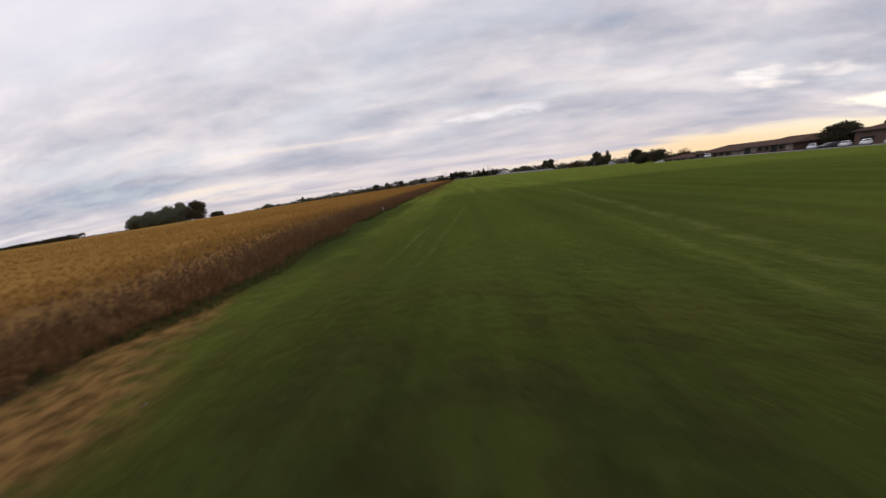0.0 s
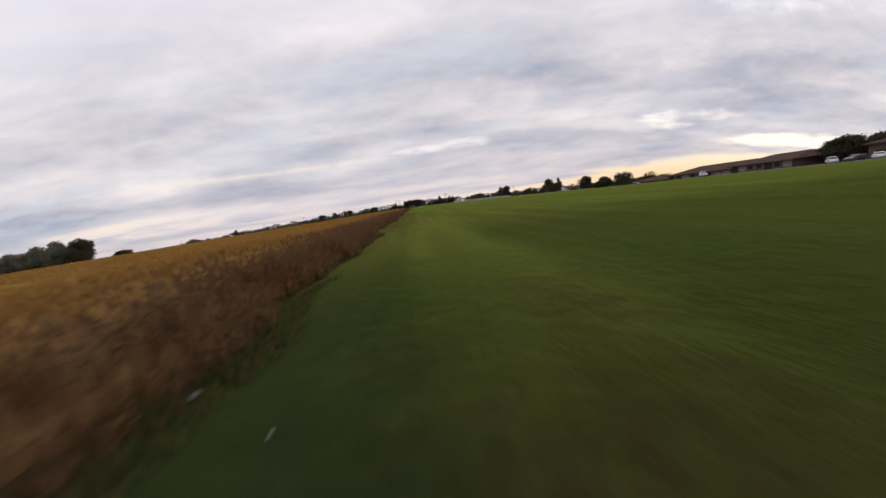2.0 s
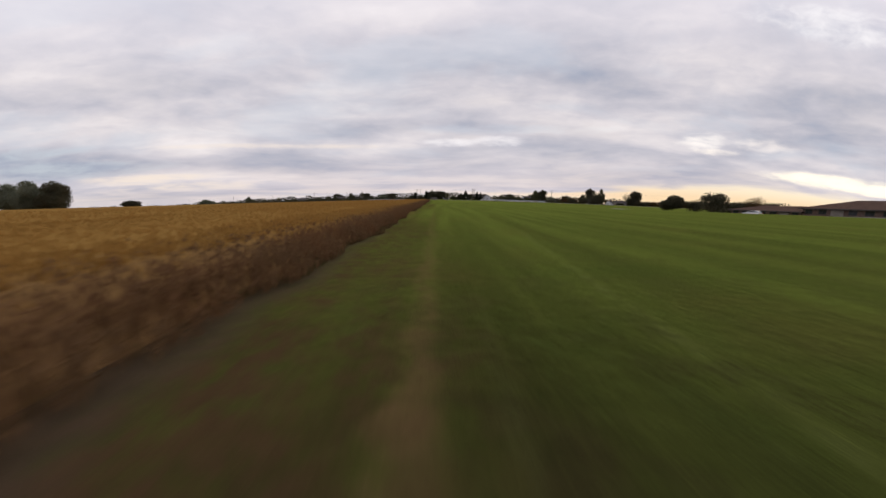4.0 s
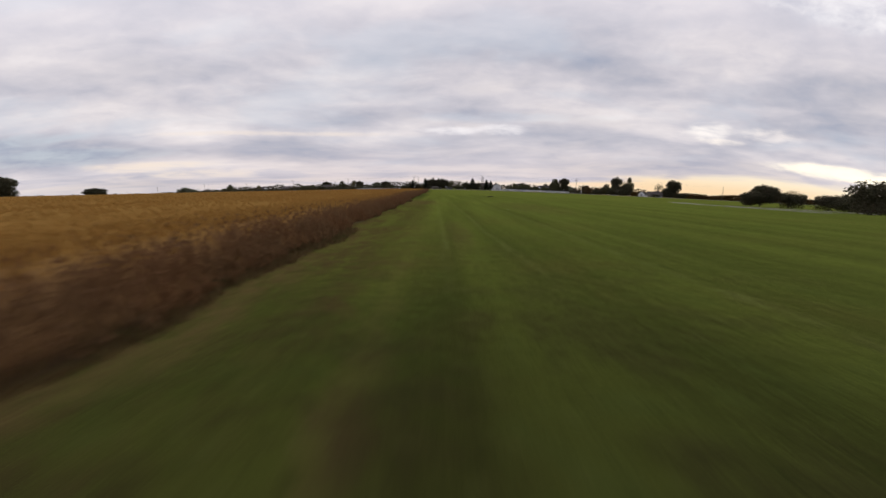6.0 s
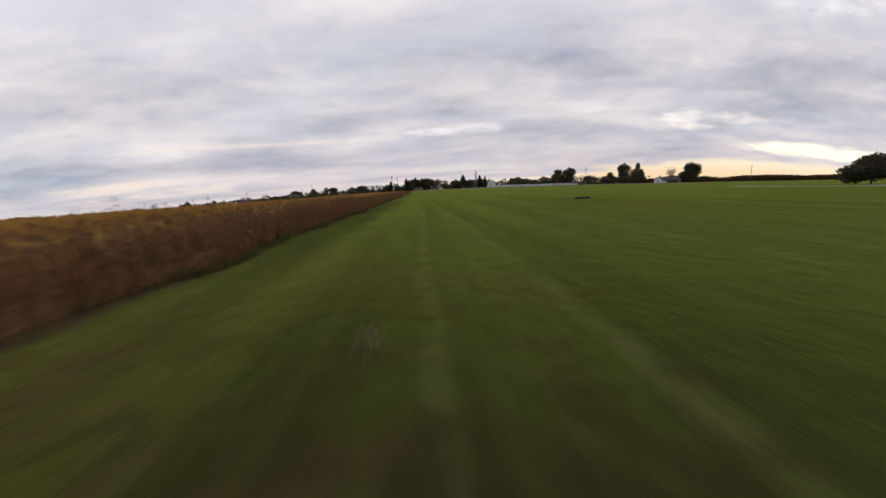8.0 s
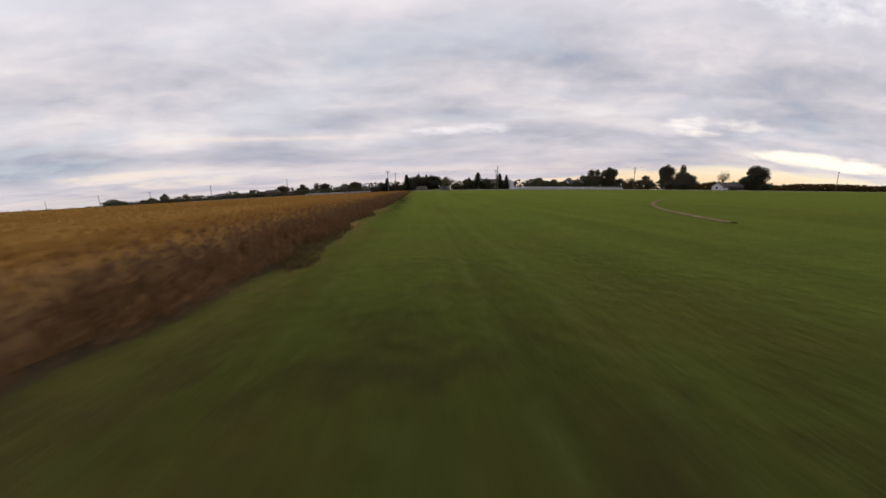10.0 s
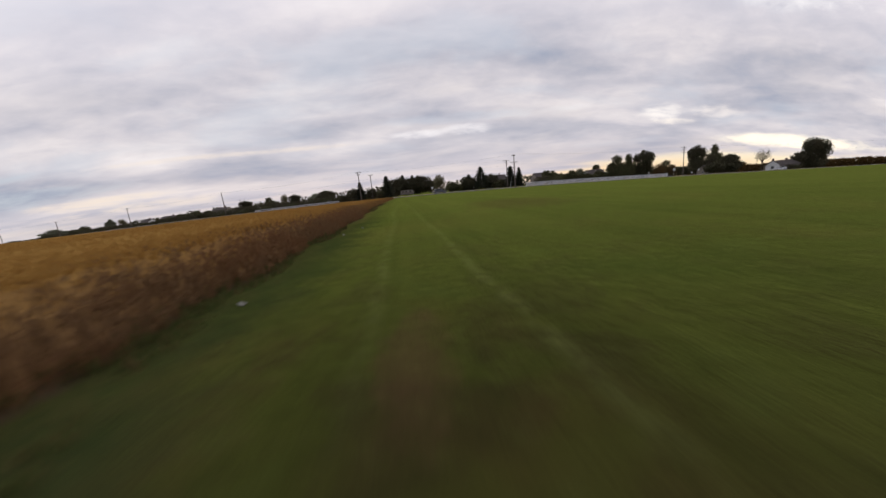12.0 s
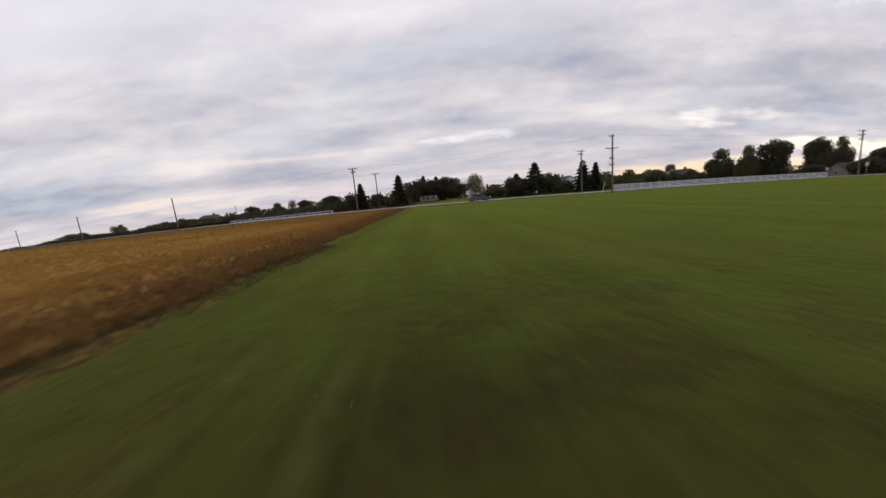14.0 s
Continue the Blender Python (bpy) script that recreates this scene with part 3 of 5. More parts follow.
def cube(bm, x0, x1, y0, y1, z0, z1, bevel=0.0):
    got = bmesh.ops.create_cube(bm, size=1, matrix=Matrix.LocRotScale(((x0 + x1) / 2, (y0 + y1) / 2, (z0 + z1) / 2), None, (x1 - x0, y1 - y0, z1 - z0)))
    if bevel:
        es = list({e for v in got["verts"] for e in v.link_edges})
        bmesh.ops.bevel(bm, geom=es, offset=bevel, segments=1, affect="EDGES")
    return bm


def boxed(*a, **k):
    return cube(bmesh.new(), *a, **k)


def tube(bm, pts, radii, sides=7):
    """A tapered tube along points, closed at both ends."""
    rings = []
    for k, p in enumerate(pts):
        a = Vector(pts[min(k + 1, len(pts) - 1)]) - Vector(pts[max(k - 1, 0)])
        q = a.to_track_quat("Z", "Y")
        rings.append([bm.verts.new(Vector(p) + q @ Vector((radii[k] * math.cos(t), radii[k] * math.sin(t), 0))) for t in (2 * math.pi * i / sides for i in range(sides))])
    for a, b in zip(rings, rings[1:]):
        for i in range(sides):
            bm.faces.new((a[i], a[(i + 1) % sides], b[(i + 1) % sides], b[i]))
    bm.faces.new(rings[0][::-1]), bm.faces.new(rings[-1])
    return bm


def quads(centres, u, v):
    """Vertices and faces of flat leaves: centre, half-length and half-width vectors, each bent at the middle."""
    n = len(centres)
    bend = np.cross(u, v)
    bend = bend / (np.linalg.norm(bend, axis=1, keepdims=True) + 1e-9) * np.linalg.norm(v, axis=1, keepdims=True) * 0.5
    vs = np.stack([centres - u, centres - v + bend, centres + u, centres + v + bend], 1).reshape(-1, 3)
    k = np.arange(n)[:, None] * 4
    fs = np.concatenate([k + [0, 1, 2], k + [0, 2, 3]], 1).reshape(-1, 3)
    return vs, fs


def rand_dirs(rng, n):
    d = rng.normal(size=(n, 3))
    return d / np.linalg.norm(d, axis=1, keepdims=True)


# ---- the land ----
def build_ground():
    xs = [0.0]
    while xs[-1] < 2600:
        xs.append(xs[-1] + (0.5 if xs[-1] < 12 else 0.5 + (xs[-1] - 12) * 0.09))
    xs = [-x for x in xs[:0:-1]] + xs
    ys = [-400.0, -250.0, -120.0, -60.0]
    while ys[-1] < 380:
        ys.append(ys[-1] + 1.5)
    while ys[-1] < 3600:
        ys.append(ys[-1] + 4 + (ys[-1] - 380) * 0.12)
    vs = []
    for y in ys:
        for x in xs:
            rough = 0.035 * noise.noise((x * 0.22, y * 0.22, 0.0)) if abs(x) < 40 else 0.0
            vs.append((x, y, gz(x, y) + rough))
    w = len(xs)
    fs = [(j * w + i, j * w + i + 1, (j + 1) * w + i + 1, (j + 1) * w + i) for j in range(len(ys) - 1) for i in range(w - 1)]
    me = mesh_of("ground", vs, fs, [GRASS])
    me.polygons.foreach_set("use_smooth", [True] * len(fs))
    tagged(new("ground", me), "mown green grass field with wheel marks and brown patches", "ground", kind="structure")


build_ground()


def ribbon(name, pts, width, mat, lift, label, category):
    """A level strip along points of the plan, as a thin slab lying on the land."""
    p = [Vector((x, y, 0)) for x, y in pts]
    fine = []
    for a, b in zip(p, p[1:]):
        k = max(1, int((b - a).length / 4))
        fine += [a.lerp(b, i / k) for i in range(k)]
    fine.append(p[-1])
    for _ in range(6):
        fine = [fine[0]] + [(fine[i - 1] + fine[i] * 2 + fine[i + 1]) / 4 for i in range(1, len(fine) - 1)] + [fine[-1]]
    vs, fs = [], []
    for i, c in enumerate(fine):
        d = (fine[min(i + 1, len(fine) - 1)] - fine[max(i - 1, 0)]).normalized()
        s = Vector((d.y, -d.x, 0)) * width / 2
        for side, z in ((-1, -0.15), (-1, lift), (-0.4, lift + 0.04), (0.4, lift + 0.04), (1, lift), (1, -0.15)):
            q = c + s * side
            vs.append((q.x, q.y, gz(q.x, q.y) + z))
    for i in range(len(fine) - 1):
        for k in range(5):
            a = i * 6 + k
            fs.append((a, a + 1, a + 7, a + 6))
    return tagged(new(name, mesh_of(name, vs, fs, [mat])), label, category, kind="structure")


ROAD = ((-900, 800), (-400, 545), (-184, 440), (-127, 413), (-71, 386), (-16, 366), (10, 358), (34, 356), (106, 365), (180, 382), (300, 410), (900, 540))

ribbon("road", ROAD, 7.6, ASPHALT, 0.14, "worn grey two-lane asphalt country road", "road")
for off, mat_, nm in ((-3.4, PAINT_W, "white"), (3.4, PAINT_W, "white"), (0.0, PAINT_Y, "yellow")):
    ribbon("road_line", [(x, y + off) for x, y in ROAD], 0.14, mat_, 0.15 if off else 0.19, f"worn {nm} paint line along the road", "road line")
DRIVEWAY = ((119, 276), (116, 268), (109, 240), (103, 210), (99, 180), (97, 140), (97, 60), (97, -60))
ribbon("driveway", DRIVEWAY, 6.5, DRIVE, 0.06, "pale concrete drive curving before the brick building", "driveway")
ribbon("side_drive", ((109, 240), (124, 238), (135, 226), (138, 214)), 5.0, DRIVE, 0.05, "pale concrete branch of the drive past a hedge", "driveway")
ribbon("car_park", ((104, 150), (104, 60)), 9.0, ASPHALT, 0.04, "asphalt parking strip before the brick building", "car park")
ribbon("worn_path", ((24.5, 239), (21.8, 236.6), (16.2, 230.4), (13.6, 227.0), (12.4, 224.0), (12.0, 219)), 0.36, WORN, 0.02, "narrow pale worn path across the grass", "path")

# ---- the ripe crop ----


def crop_end(x):
    return 322.0 + 0.27 * max(0.0, -x - 6)


def crop_height(y):
    s = lambda v, lo, hi: (lambda t: t * t * (3 - 2 * t))(min(max((v - lo) / (hi - lo), 0), 1))
    return 0.92 - 0.20 * s(y, 40, 46) * (1 - s(y, 60, 75)) - 0.32 * s(y, 280, 296) - 0.12 * s(y, 300, 318) - 0.12 * (1 - s(y, -2, 9)) + 0.16 * s(y, 158, 166) * (1 - s(y, 182, 192)) + 0.08 * s(y, 11, 15) * (1 - s(y, 26, 32))


def mesh_tris(name, verts, tris, mats, index):
    """A mesh straight from arrays of points and triangles."""
    me = bpy.data.meshes.new(name)
    n = len(tris)
    me.vertices.add(len(verts))
    me.vertices.foreach_set("co", np.asarray(verts, np.float32).ravel())
    me.loops.add(3 * n)
    me.loops.foreach_set("vertex_index", np.asarray(tris, np.int32).ravel())
    me.polygons.add(n)
    me.polygons.foreach_set("loop_start", np.arange(0, 3 * n, 3, dtype=np.int32))
    for m in mats:
        me.materials.append(m)
    me.polygons.foreach_set("material_index", np.asarray(index, np.int32))
    me.update(calc_edges=True)
    return me


def build_crop():
    rng = np.random.default_rng(3)
    V, T, M, total = [], [], [], 0

    def take(v, t, m):
        nonlocal total
        V.append(np.asarray(v)), T.append(np.asarray(t) + total), M.append(np.full(len(t), m) if np.isscalar(m) else m)
        total += len(v)

    # closed canopy; near the edge it lies low, between the single plants
    us = [0.0, 0.06]
    while us[-1] < 640:
        us.append(us[-1] + (0.4 if us[-1] < 5 else 0.4 + (us[-1] - 5) * 0.07))
    nv = 620
    vs, fs = [], []
    for u in us:
        y1 = crop_end(-EDGE - u)
        low = 0.14 + 0.63 * min(u / 1.7, 1) + 0.14 * min(max((u - 1.6) / 3, 0), 1)
        for j in range(nv + 1):
            y = -70 + (y1 + 70) * j / nv
            x = edge_x(y) - 0.45 - u
            h = crop_height(y) * low * (1 - 0.45 * min(max((u - 12) / 30, 0), 1))
            h += 0.02 * noise.noise((x * 0.9, y * 0.5, 0)) + 0.05 * noise.noise((x * 0.1, y * 0.1, 7))
            vs.append((x, y, gz(x, y) + (h if j < nv and u else -0.03)))
    for i in range(len(us) - 1):
        for j in range(nv):
            a = i * (nv + 1) + j
            fs += [(a, a + 1, a + nv + 2), (a, a + nv + 2, a + nv + 1)]
    take(vs, fs, 0)

    # single plants: upright stalks with pods and dead leaves, ripe leaves at the top
    def plants(u0, u1, count, stems, leaves, size, power=1.0):
        u = u0 + (u1 - u0) * rng.random(count) ** power
        y = rng.uniform(-30, 1, count) + rng.random(count) * np.array([crop_end(-EDGE - a) + 30 for a in u])
        hh = np.array([crop_height(b) for b in y]) * rng.uniform(np.where(u < 2, 0.72, 0.86), 1.03, count)
        tall = ((y > 13) & (y < 26) | (y > 163) & (y < 184)) & (rng.random(count) < 0.25) & (u < 1.4)
        bare = (y > 40) & (y < 78) & (u < 3.0 - np.abs(y - 56) * 0.06 + rng.normal(0, 0.5, count))
        hh = np.where(tall, hh * rng.uniform(1.04, np.where(y < 100, 1.16, 1.34), count), hh)
        hh *= 1 - 0.45 * np.clip((u - 12) / 30, 0, 1)
        hh *= np.clip(0.34 + 0.66 * u / rng.uniform(0.4, np.where(y > 200, 1.9, 1.1), count), 0.0, 1.0)
        x = np.array([edge_x(b) for b in y]) - u + 0.15
        base = np.stack([x, y, np.array([gz(a, b) for a, b in zip(x, y)])], 1)
        lean = rng.normal(0, 0.10, (count, 3))
        lean[:, 2] = 1
        tip = base + lean * hh[:, None]
        for _ in range(stems):
            off = rng.normal(0, 0.05, (count, 3)) * (1, 1, 0)
            across = np.cross(lean, rand_dirs(rng, count))
            across /= np.linalg.norm(across, axis=1, keepdims=True)
            take(*quads((base + tip) / 2 + off, (tip - base) * 0.46, across * size * 0.22), 1)
        for k in range(leaves):
            t = np.where(u < 2.2, rng.uniform(0.2, 1.0, count) ** 0.6, rng.uniform(0.86, 1.0, count))
            c = base + (tip - base) * t[:, None] + rng.normal(0, size * 0.55, (count, 3)) * (1, 1, 0.4)
            d = rand_dirs(rng, count) * np.where(u < 1.0, 0.9, 0.5)[:, None]
            d[:, 2] = np.abs(d[:, 2]) + np.where(u < 1.0, 0.3, 0.7)
            z = rng.uniform(0.6, 1.3, count)[:, None] * size
            ripe = t > np.where(u < 2.2, rng.uniform(0.72, 1.0, count), 0.8) + 0.5 * np.clip(1 - u / rng.uniform(0.6, 3.0, count), 0, 1)
            ripe &= rng.random(count) > 0.9 * np.exp(-((u / 1.7) ** 1.4))
            take(*quads(c, d * z, np.cross(d, rand_dirs(rng, count)) * z * 0.42), np.repeat(np.where(ripe & ~tall & ~bare, 2, 1), 2))

    plants(0.0, 1.2, 30000, 2, 4, 0.052)
    plants(1.0, 5.0, 56000, 0, 5, 0.065)
    plants(5.0, 15.0, 80000, 0, 4, 0.062)
    plants(14.0, 60.0, 60000, 0, 2, 0.13, 1.5)
    me = mesh_tris("soybean_crop", np.concatenate(V), np.concatenate(T), [CROP_TOP, CROP_STEM, CROP_LEAF], np.concatenate(M))
    tagged(new("soybean_crop", me), "ripe golden-brown soybean crop with dark dry stalks along its edge", "crop", kind="stuff")


build_crop()


def build_tufts():
    """Uneven weeds and rank grass at the crop's foot, in drifts."""
    rng = np.random.default_rng(8)
    count = 34000
    y = rng.uniform(-6, 305, count)
    out = rng.uniform(-0.35, 0.55, count) * np.where(y > 206, 1.9, 1.0)
    keep = np.array([noise.noise((b * 0.13, a * 0.8, 2.0)) for a, b in zip(out, y)]) > out * np.where(y > 206, 0.42, 0.7) - 0.1
    y, out = y[keep], out[keep]
    count = len(y)
    x = np.array([edge_x(b) for b in y]) + out
    h = rng.uniform(0.05, 0.17, count) * np.clip(1.2 - out * 0.6, 0.4, 1.2) * np.where(y > 270, 0.55, 1.0)
    z = np.array([gz(a, b) for a, b in zip(x, y)])
    vs, fs = [], []
    for k in range(5):
        c = np.stack([x + rng.normal(0, 0.05, count), y + rng.normal(0, 0.05, count), z + h * 0.45], 1)
        d = rand_dirs(rng, count) * 0.6
        d[:, 2] = 1
        e = np.cross(d, rand_dirs(rng, count))
        q, f = quads(c, d * h[:, None] * 0.6, e * 0.013)
        fs.append(f + len(vs) * len(q)), vs.append(q)
    fs = np.concatenate(fs)
    tagged(new("grass", mesh_tris("grass", np.concatenate(vs), fs, [BLADES], np.zeros(len(fs)))), "tufts of uneven mown grass and weeds", "grass", kind="stuff")


def blades(n, co):
    isl = n.add("ShaderNodeNewGeometry").outputs["Random Per Island"]
    col = n.mix(isl, (0.075, 0.095, 0.030), (0.130, 0.150, 0.048))
    x, y, z = n.xyz(co)
    season = 0.0  # green among tall weeds, dry elsewhere
    for y0, y1, k in ((36, 44, 0.60), (160, 167, -0.60), (196, 210, 0.50), (239, 248, -0.50), (264, 278, 0.35)):
        season = n.m("ADD", season, n.step(y, y0, y1, 0.0, k))
    return n.mix(n.step(n.m("ADD", n.m("ADD", isl, n.noise(co, 0.5, 3.0)), season), 1.05, 1.3, 0.0, 0.9), col, (0.150, 0.098, 0.047))


BLADES = material("grass_blades", blades, 0.85, 0.0, 0.0, backlit=0.45)
build_tufts()

# ---- trees ----


def crown_mesh(name, rng, lobes, count, leaf, mat):
    """Leaves spread over the shells of several lobes, thinner inside, with gaps."""
    vs, fs = [], []
    vol = np.array([l[3] * l[4] * l[5] for l in lobes]) ** 0.67
    for (cx, cy, cz, rx, ry, rz), share in zip(lobes, vol / vol.sum()):
        k = int(count * share)
        d = rand_dirs(rng, k)
        r = rng.uniform(0.08, 1.08, k) ** 0.5
        bumpy = np.array([noise.noise((p[0] * 2.3 + cx, p[1] * 2.3 + cy, p[2] * 2.3 + cz)) for p in d])
        keep = bumpy > -0.60 + 0.3 * rng.random(k)
        d, r, bumpy = d[keep], r[keep], bumpy[keep]
        c = np.array([cx, cy, cz]) + d * np.array([rx, ry, rz]) * (r * (1 + 0.28 * bumpy))[:, None]
        u = rand_dirs(rng, len(c))
        s = rng.uniform(0.6, 1.3, len(c))[:, None] * leaf
        q, f = quads(c, u * s, np.cross(u, rand_dirs(rng, len(c))) * s * 0.7)
        fs += [tuple(t) for t in (f + len(vs)).tolist()]
        vs += [tuple(p) for p in q.tolist()]
    return mesh_of(name, vs, fs, [mat])


TREE_AT = Matrix.Translation((0, -900, gz(0, 0)))


def broadleaf(name, seed, h, w, mat, label, category="tree", bole=0.04, count=16000, leaf=0.29, group=""):
    """A spreading tree: tapered trunk, limbs, and a crown of several lobes."""
    rng = np.random.default_rng(seed)
    t = thing(name, TREE_AT, label, category, group)
    bm = tube(bmesh.new(), [(0, 0, -0.3), (0.02 * h, 0, h * 0.2), (0.01 * h, 0.02 * h, h * 0.45), (0, 0, h * 0.8)], [h * 0.032, h * 0.024, h * 0.017, h * 0.004])
    lobes = []
    n = 7
    for k in range(n):
        a = 2 * math.pi * (k / n) + rng.uniform(-0.4, 0.4)
        z = h * rng.uniform(bole + 0.16, 0.74)
        far = w * 0.5 * rng.uniform(0.42, 0.66)
        p = (far * math.cos(a), far * math.sin(a), z)
        tube(bm, [(0, 0, max(h * 0.14, z - h * 0.28)), (p[0] * 0.5, p[1] * 0.5, z - h * 0.12), p], [h * 0.014, h * 0.009, h * 0.003], 5)
        lobes.append((*p, w * rng.uniform(0.22, 0.30), w * rng.uniform(0.22, 0.30), h * rng.uniform(0.17, 0.25)))
    lobes.append((rng.uniform(-0.05, 0.05) * w, 0, h * 0.80, w * 0.24, w * 0.24, h * 0.19))
    lobes.append((0, 0, h * (bole + 0.30), w * 0.42, w * 0.42, h * 0.29))
    part("trunk", bm, BARK, t)
    part("crown", crown_mesh("crown", rng, lobes, count, leaf, mat), None, t)
    return t


def shrub(name, seed, h, w, mat, label, count=3000, leaf=0.3, category="bush"):
    """A dense bush, leafy to the ground on several thin stems."""
    rng = np.random.default_rng(seed)
    t = thing(name, TREE_AT, label, category)
    bm = bmesh.new()
    lobes = []
    for k in range(6):
        a = k * 1.05 + rng.uniform(-0.3, 0.3)
        far = w * rng.uniform(0.14, 0.3)
        z = h * rng.uniform(0.4, 0.72)
        tube(bm, [(0.1 * math.cos(a), 0.1 * math.sin(a), -0.2), (far * math.cos(a), far * math.sin(a), z)], [0.07, 0.02], 5)
        lobes.append((far * math.cos(a), far * math.sin(a), z, w * 0.24, w * 0.24, h * 0.27))
    lobes.append((0, 0, h * 0.32, w * 0.40, w * 0.40, h * 0.32))
    part("stems", bm, BARK, t)
    part("crown", crown_mesh("crown", rng, lobes, count, leaf, mat), None, t)
    return t


def spruce(name, seed, h, w, label, count=7000, leaf=0.2):
    """A conifer: straight trunk and drooping tiers that narrow to the top."""
    rng = np.random.default_rng(seed)
    t = thing(name, TREE_AT, label, "conifer")
    bm = tube(bmesh.new(), [(0, 0, -0.3), (0, 0, h * 0.5), (0, 0, h)], [h * 0.022, h * 0.013, 0.01])
    u = rng.random(count) ** 0.62
    z = h * (0.05 + 0.95 * (1 - u))
    tier = 0.72 + 0.28 * np.cos(z / h * 60 + rng.uniform(0, 0.6, count))
    a = rng.uniform(0, 2 * math.pi, count)
    arm = 1 + 0.32 * np.sin(a * 5 + np.floor(z / h * 9) * 2.1)
    r = (0.03 * w + w * 0.5 * (1 - z / h) ** 0.85) * tier * arm * rng.uniform(0.35, 1.0, count) ** 0.5
    c = np.stack([r * np.cos(a), r * np.sin(a), z - 0.12 * r], 1)
    d = np.stack([np.cos(a), np.sin(a), -0.35 + 0 * a], 1) + rng.normal(0, 0.35, (count, 3))
    d /= np.linalg.norm(d, axis=1, keepdims=True)
    s = rng.uniform(0.6, 1.4, count)[:, None] * leaf
    q, f = quads(c, d * s * 1.5, np.cross(d, rand_dirs(rng, count)) * s * 0.6)
    part("trunk", bm, BARK, t)
    part("needles", mesh_of("needles", q.tolist(), [tuple(k) for k in f.tolist()], [NEEDLE]), None, t)
    return t


def plant(proto, ph, pw, spots):
    """Sets a tree and its copies at places: x, y, height, width."""
    for k, (x, y, h, w) in enumerate(spots):
        h += dip(x, y) * 0.8
        m = Matrix.Translation((x, y, gz(x, y) - 0.05)) @ Matrix.Rotation(k * 2.4 + x, 4, "Z") @ Matrix.Diagonal((w / pw, w / pw, h / ph, 1))
        if k == 0:
            proto.matrix_basis = m
        else:
            c = copy_thing(proto, Matrix())
            c.matrix_basis = m


oak = "broad dark green tree with an uneven crown"
plant(broadleaf("tree", 11, 12, 12, LEAF, oak + " behind the road", group="roadside trees"), 12, 12, (
    (105.5, 406, 12.4, 9.6), (101.5, 392, 11.6, 6.4), (193, 439, 18.6, 8.5), (186.8, 470, 12, 12), (-126, 550, 11, 11.5), (127, 460, 11, 10)))
plant(broadleaf("tree", 12, 12, 12, LEAF_DARK, "tall dense dark tree beside the white house", group="roadside trees"), 12, 12, (
    (208, 400, 15.8, 14), (-466, 470, 23, 30), (108, 390, 12.8, 8.8), (178, 436, 18.4, 10.5), (-239, 275, 17.4, 15.8), (-100, 541, 10.5, 10.5), (166, 472, 9.5, 10), (-146, 548, 10.5, 14)))
plant(broadleaf("tree", 13, 9, 13, LEAF_DARK, "low rounded dark tree beside the pale drive", bole=0.12), 9, 13, (
    (139, 253, 8.0, 12.5), (121, 109.5, 7.6, 10.0), (146, 118, 8.5, 10), (5, 418, 9.4, 11), (-53, 458, 8.0, 11), (-432, 533, 9, 22), (174, 411.5, 10.4, 11.5)))
plant(broadleaf("tree", 14, 12, 12, LEAF_GREY, "grey-green willowy tree standing in the crop field", leaf=0.3), 12, 12, (
    (-296, 285, 15.0, 17.7), (-253, 275, 18.0, 16.7), (-270, 278, 16.6, 18.6), (-317, 289, 13.4, 15.8), (145, 470, 8, 9), (116, 462, 9, 10), (-313, 613, 11, 9), (-419, 665, 9, 26), (-70, 500, 8.0, 13)))
plant(broadleaf("tree", 15, 8, 6.5, LEAF_PALE, "pale yellowing birch with thin foliage", count=4200, leaf=0.16, bole=0.15), 8, 6.5, ((11.2, 377, 7.4, 5.6), (-106, 532, 11.5, 6.5), (-210, 503, 7, 6)))
plant(broadleaf("tree", 16, 9, 8, LEAF_RUST, "rust-coloured autumn tree with sparse leaves", count=2600, leaf=0.18), 9, 8, ((143, 424, 8.5, 8), (158, 432, 7.5, 9), (162, 262, 7, 10), (149, 431, 6.5, 7), (131, 196, 7, 8)))
plant(broadleaf("pine_tree", 17, 13, 8, LEAF_DARK, "flat-topped thin pine rising behind the white house", count=700, leaf=0.3, bole=0.5), 13, 8, ((183, 432, 13.5, 9), (219, 432, 13, 8)))
plant(shrub("bush", 21, 7, 11, LEAF_DARK, "dense dark bush growing along the drive"), 7, 11, (
    (121.5, 205, 8.2, 11.6), (150, 250, 5.2, 11), (157, 243, 5.0, 12), (153, 233, 4.6, 11), (147, 223, 4.8, 10), (142, 214, 4.6, 10), (136, 204, 4.8, 10), (-1.5, 417, 9.2, 11), (10.5, 419, 6.8, 9)))
plant(shrub("bush", 22, 4, 7, LEAF, "rounded green bush in a roadside hedge"), 4, 7, (
    (-36, 398, 2.3, 8), (-42, 401, 2.0, 8), (-55, 405, 2.2, 8), (-69, 410, 2.4, 8), (-84, 421, 1.9, 10), (-101, 430, 1.9, 12), (-115, 440, 4, 10), (-130, 454, 5, 9), (-141, 460, 4.4, 9), (-153, 466, 3.6, 10), (-263, 528, 5.5, 14),
    (49, 374, 1.3, 5), (58, 384, 1.5, 7), (71, 402, 6.4, 9), (79, 403, 6.0, 10), (91, 452, 8.5, 13), (88, 404, 5, 9), (98, 408, 5.4, 9), (36, 379, 3.6, 7), (18, 382, 4, 8), (-11.5, 379, 4.2, 7), (68, 398, 4.2, 8)))
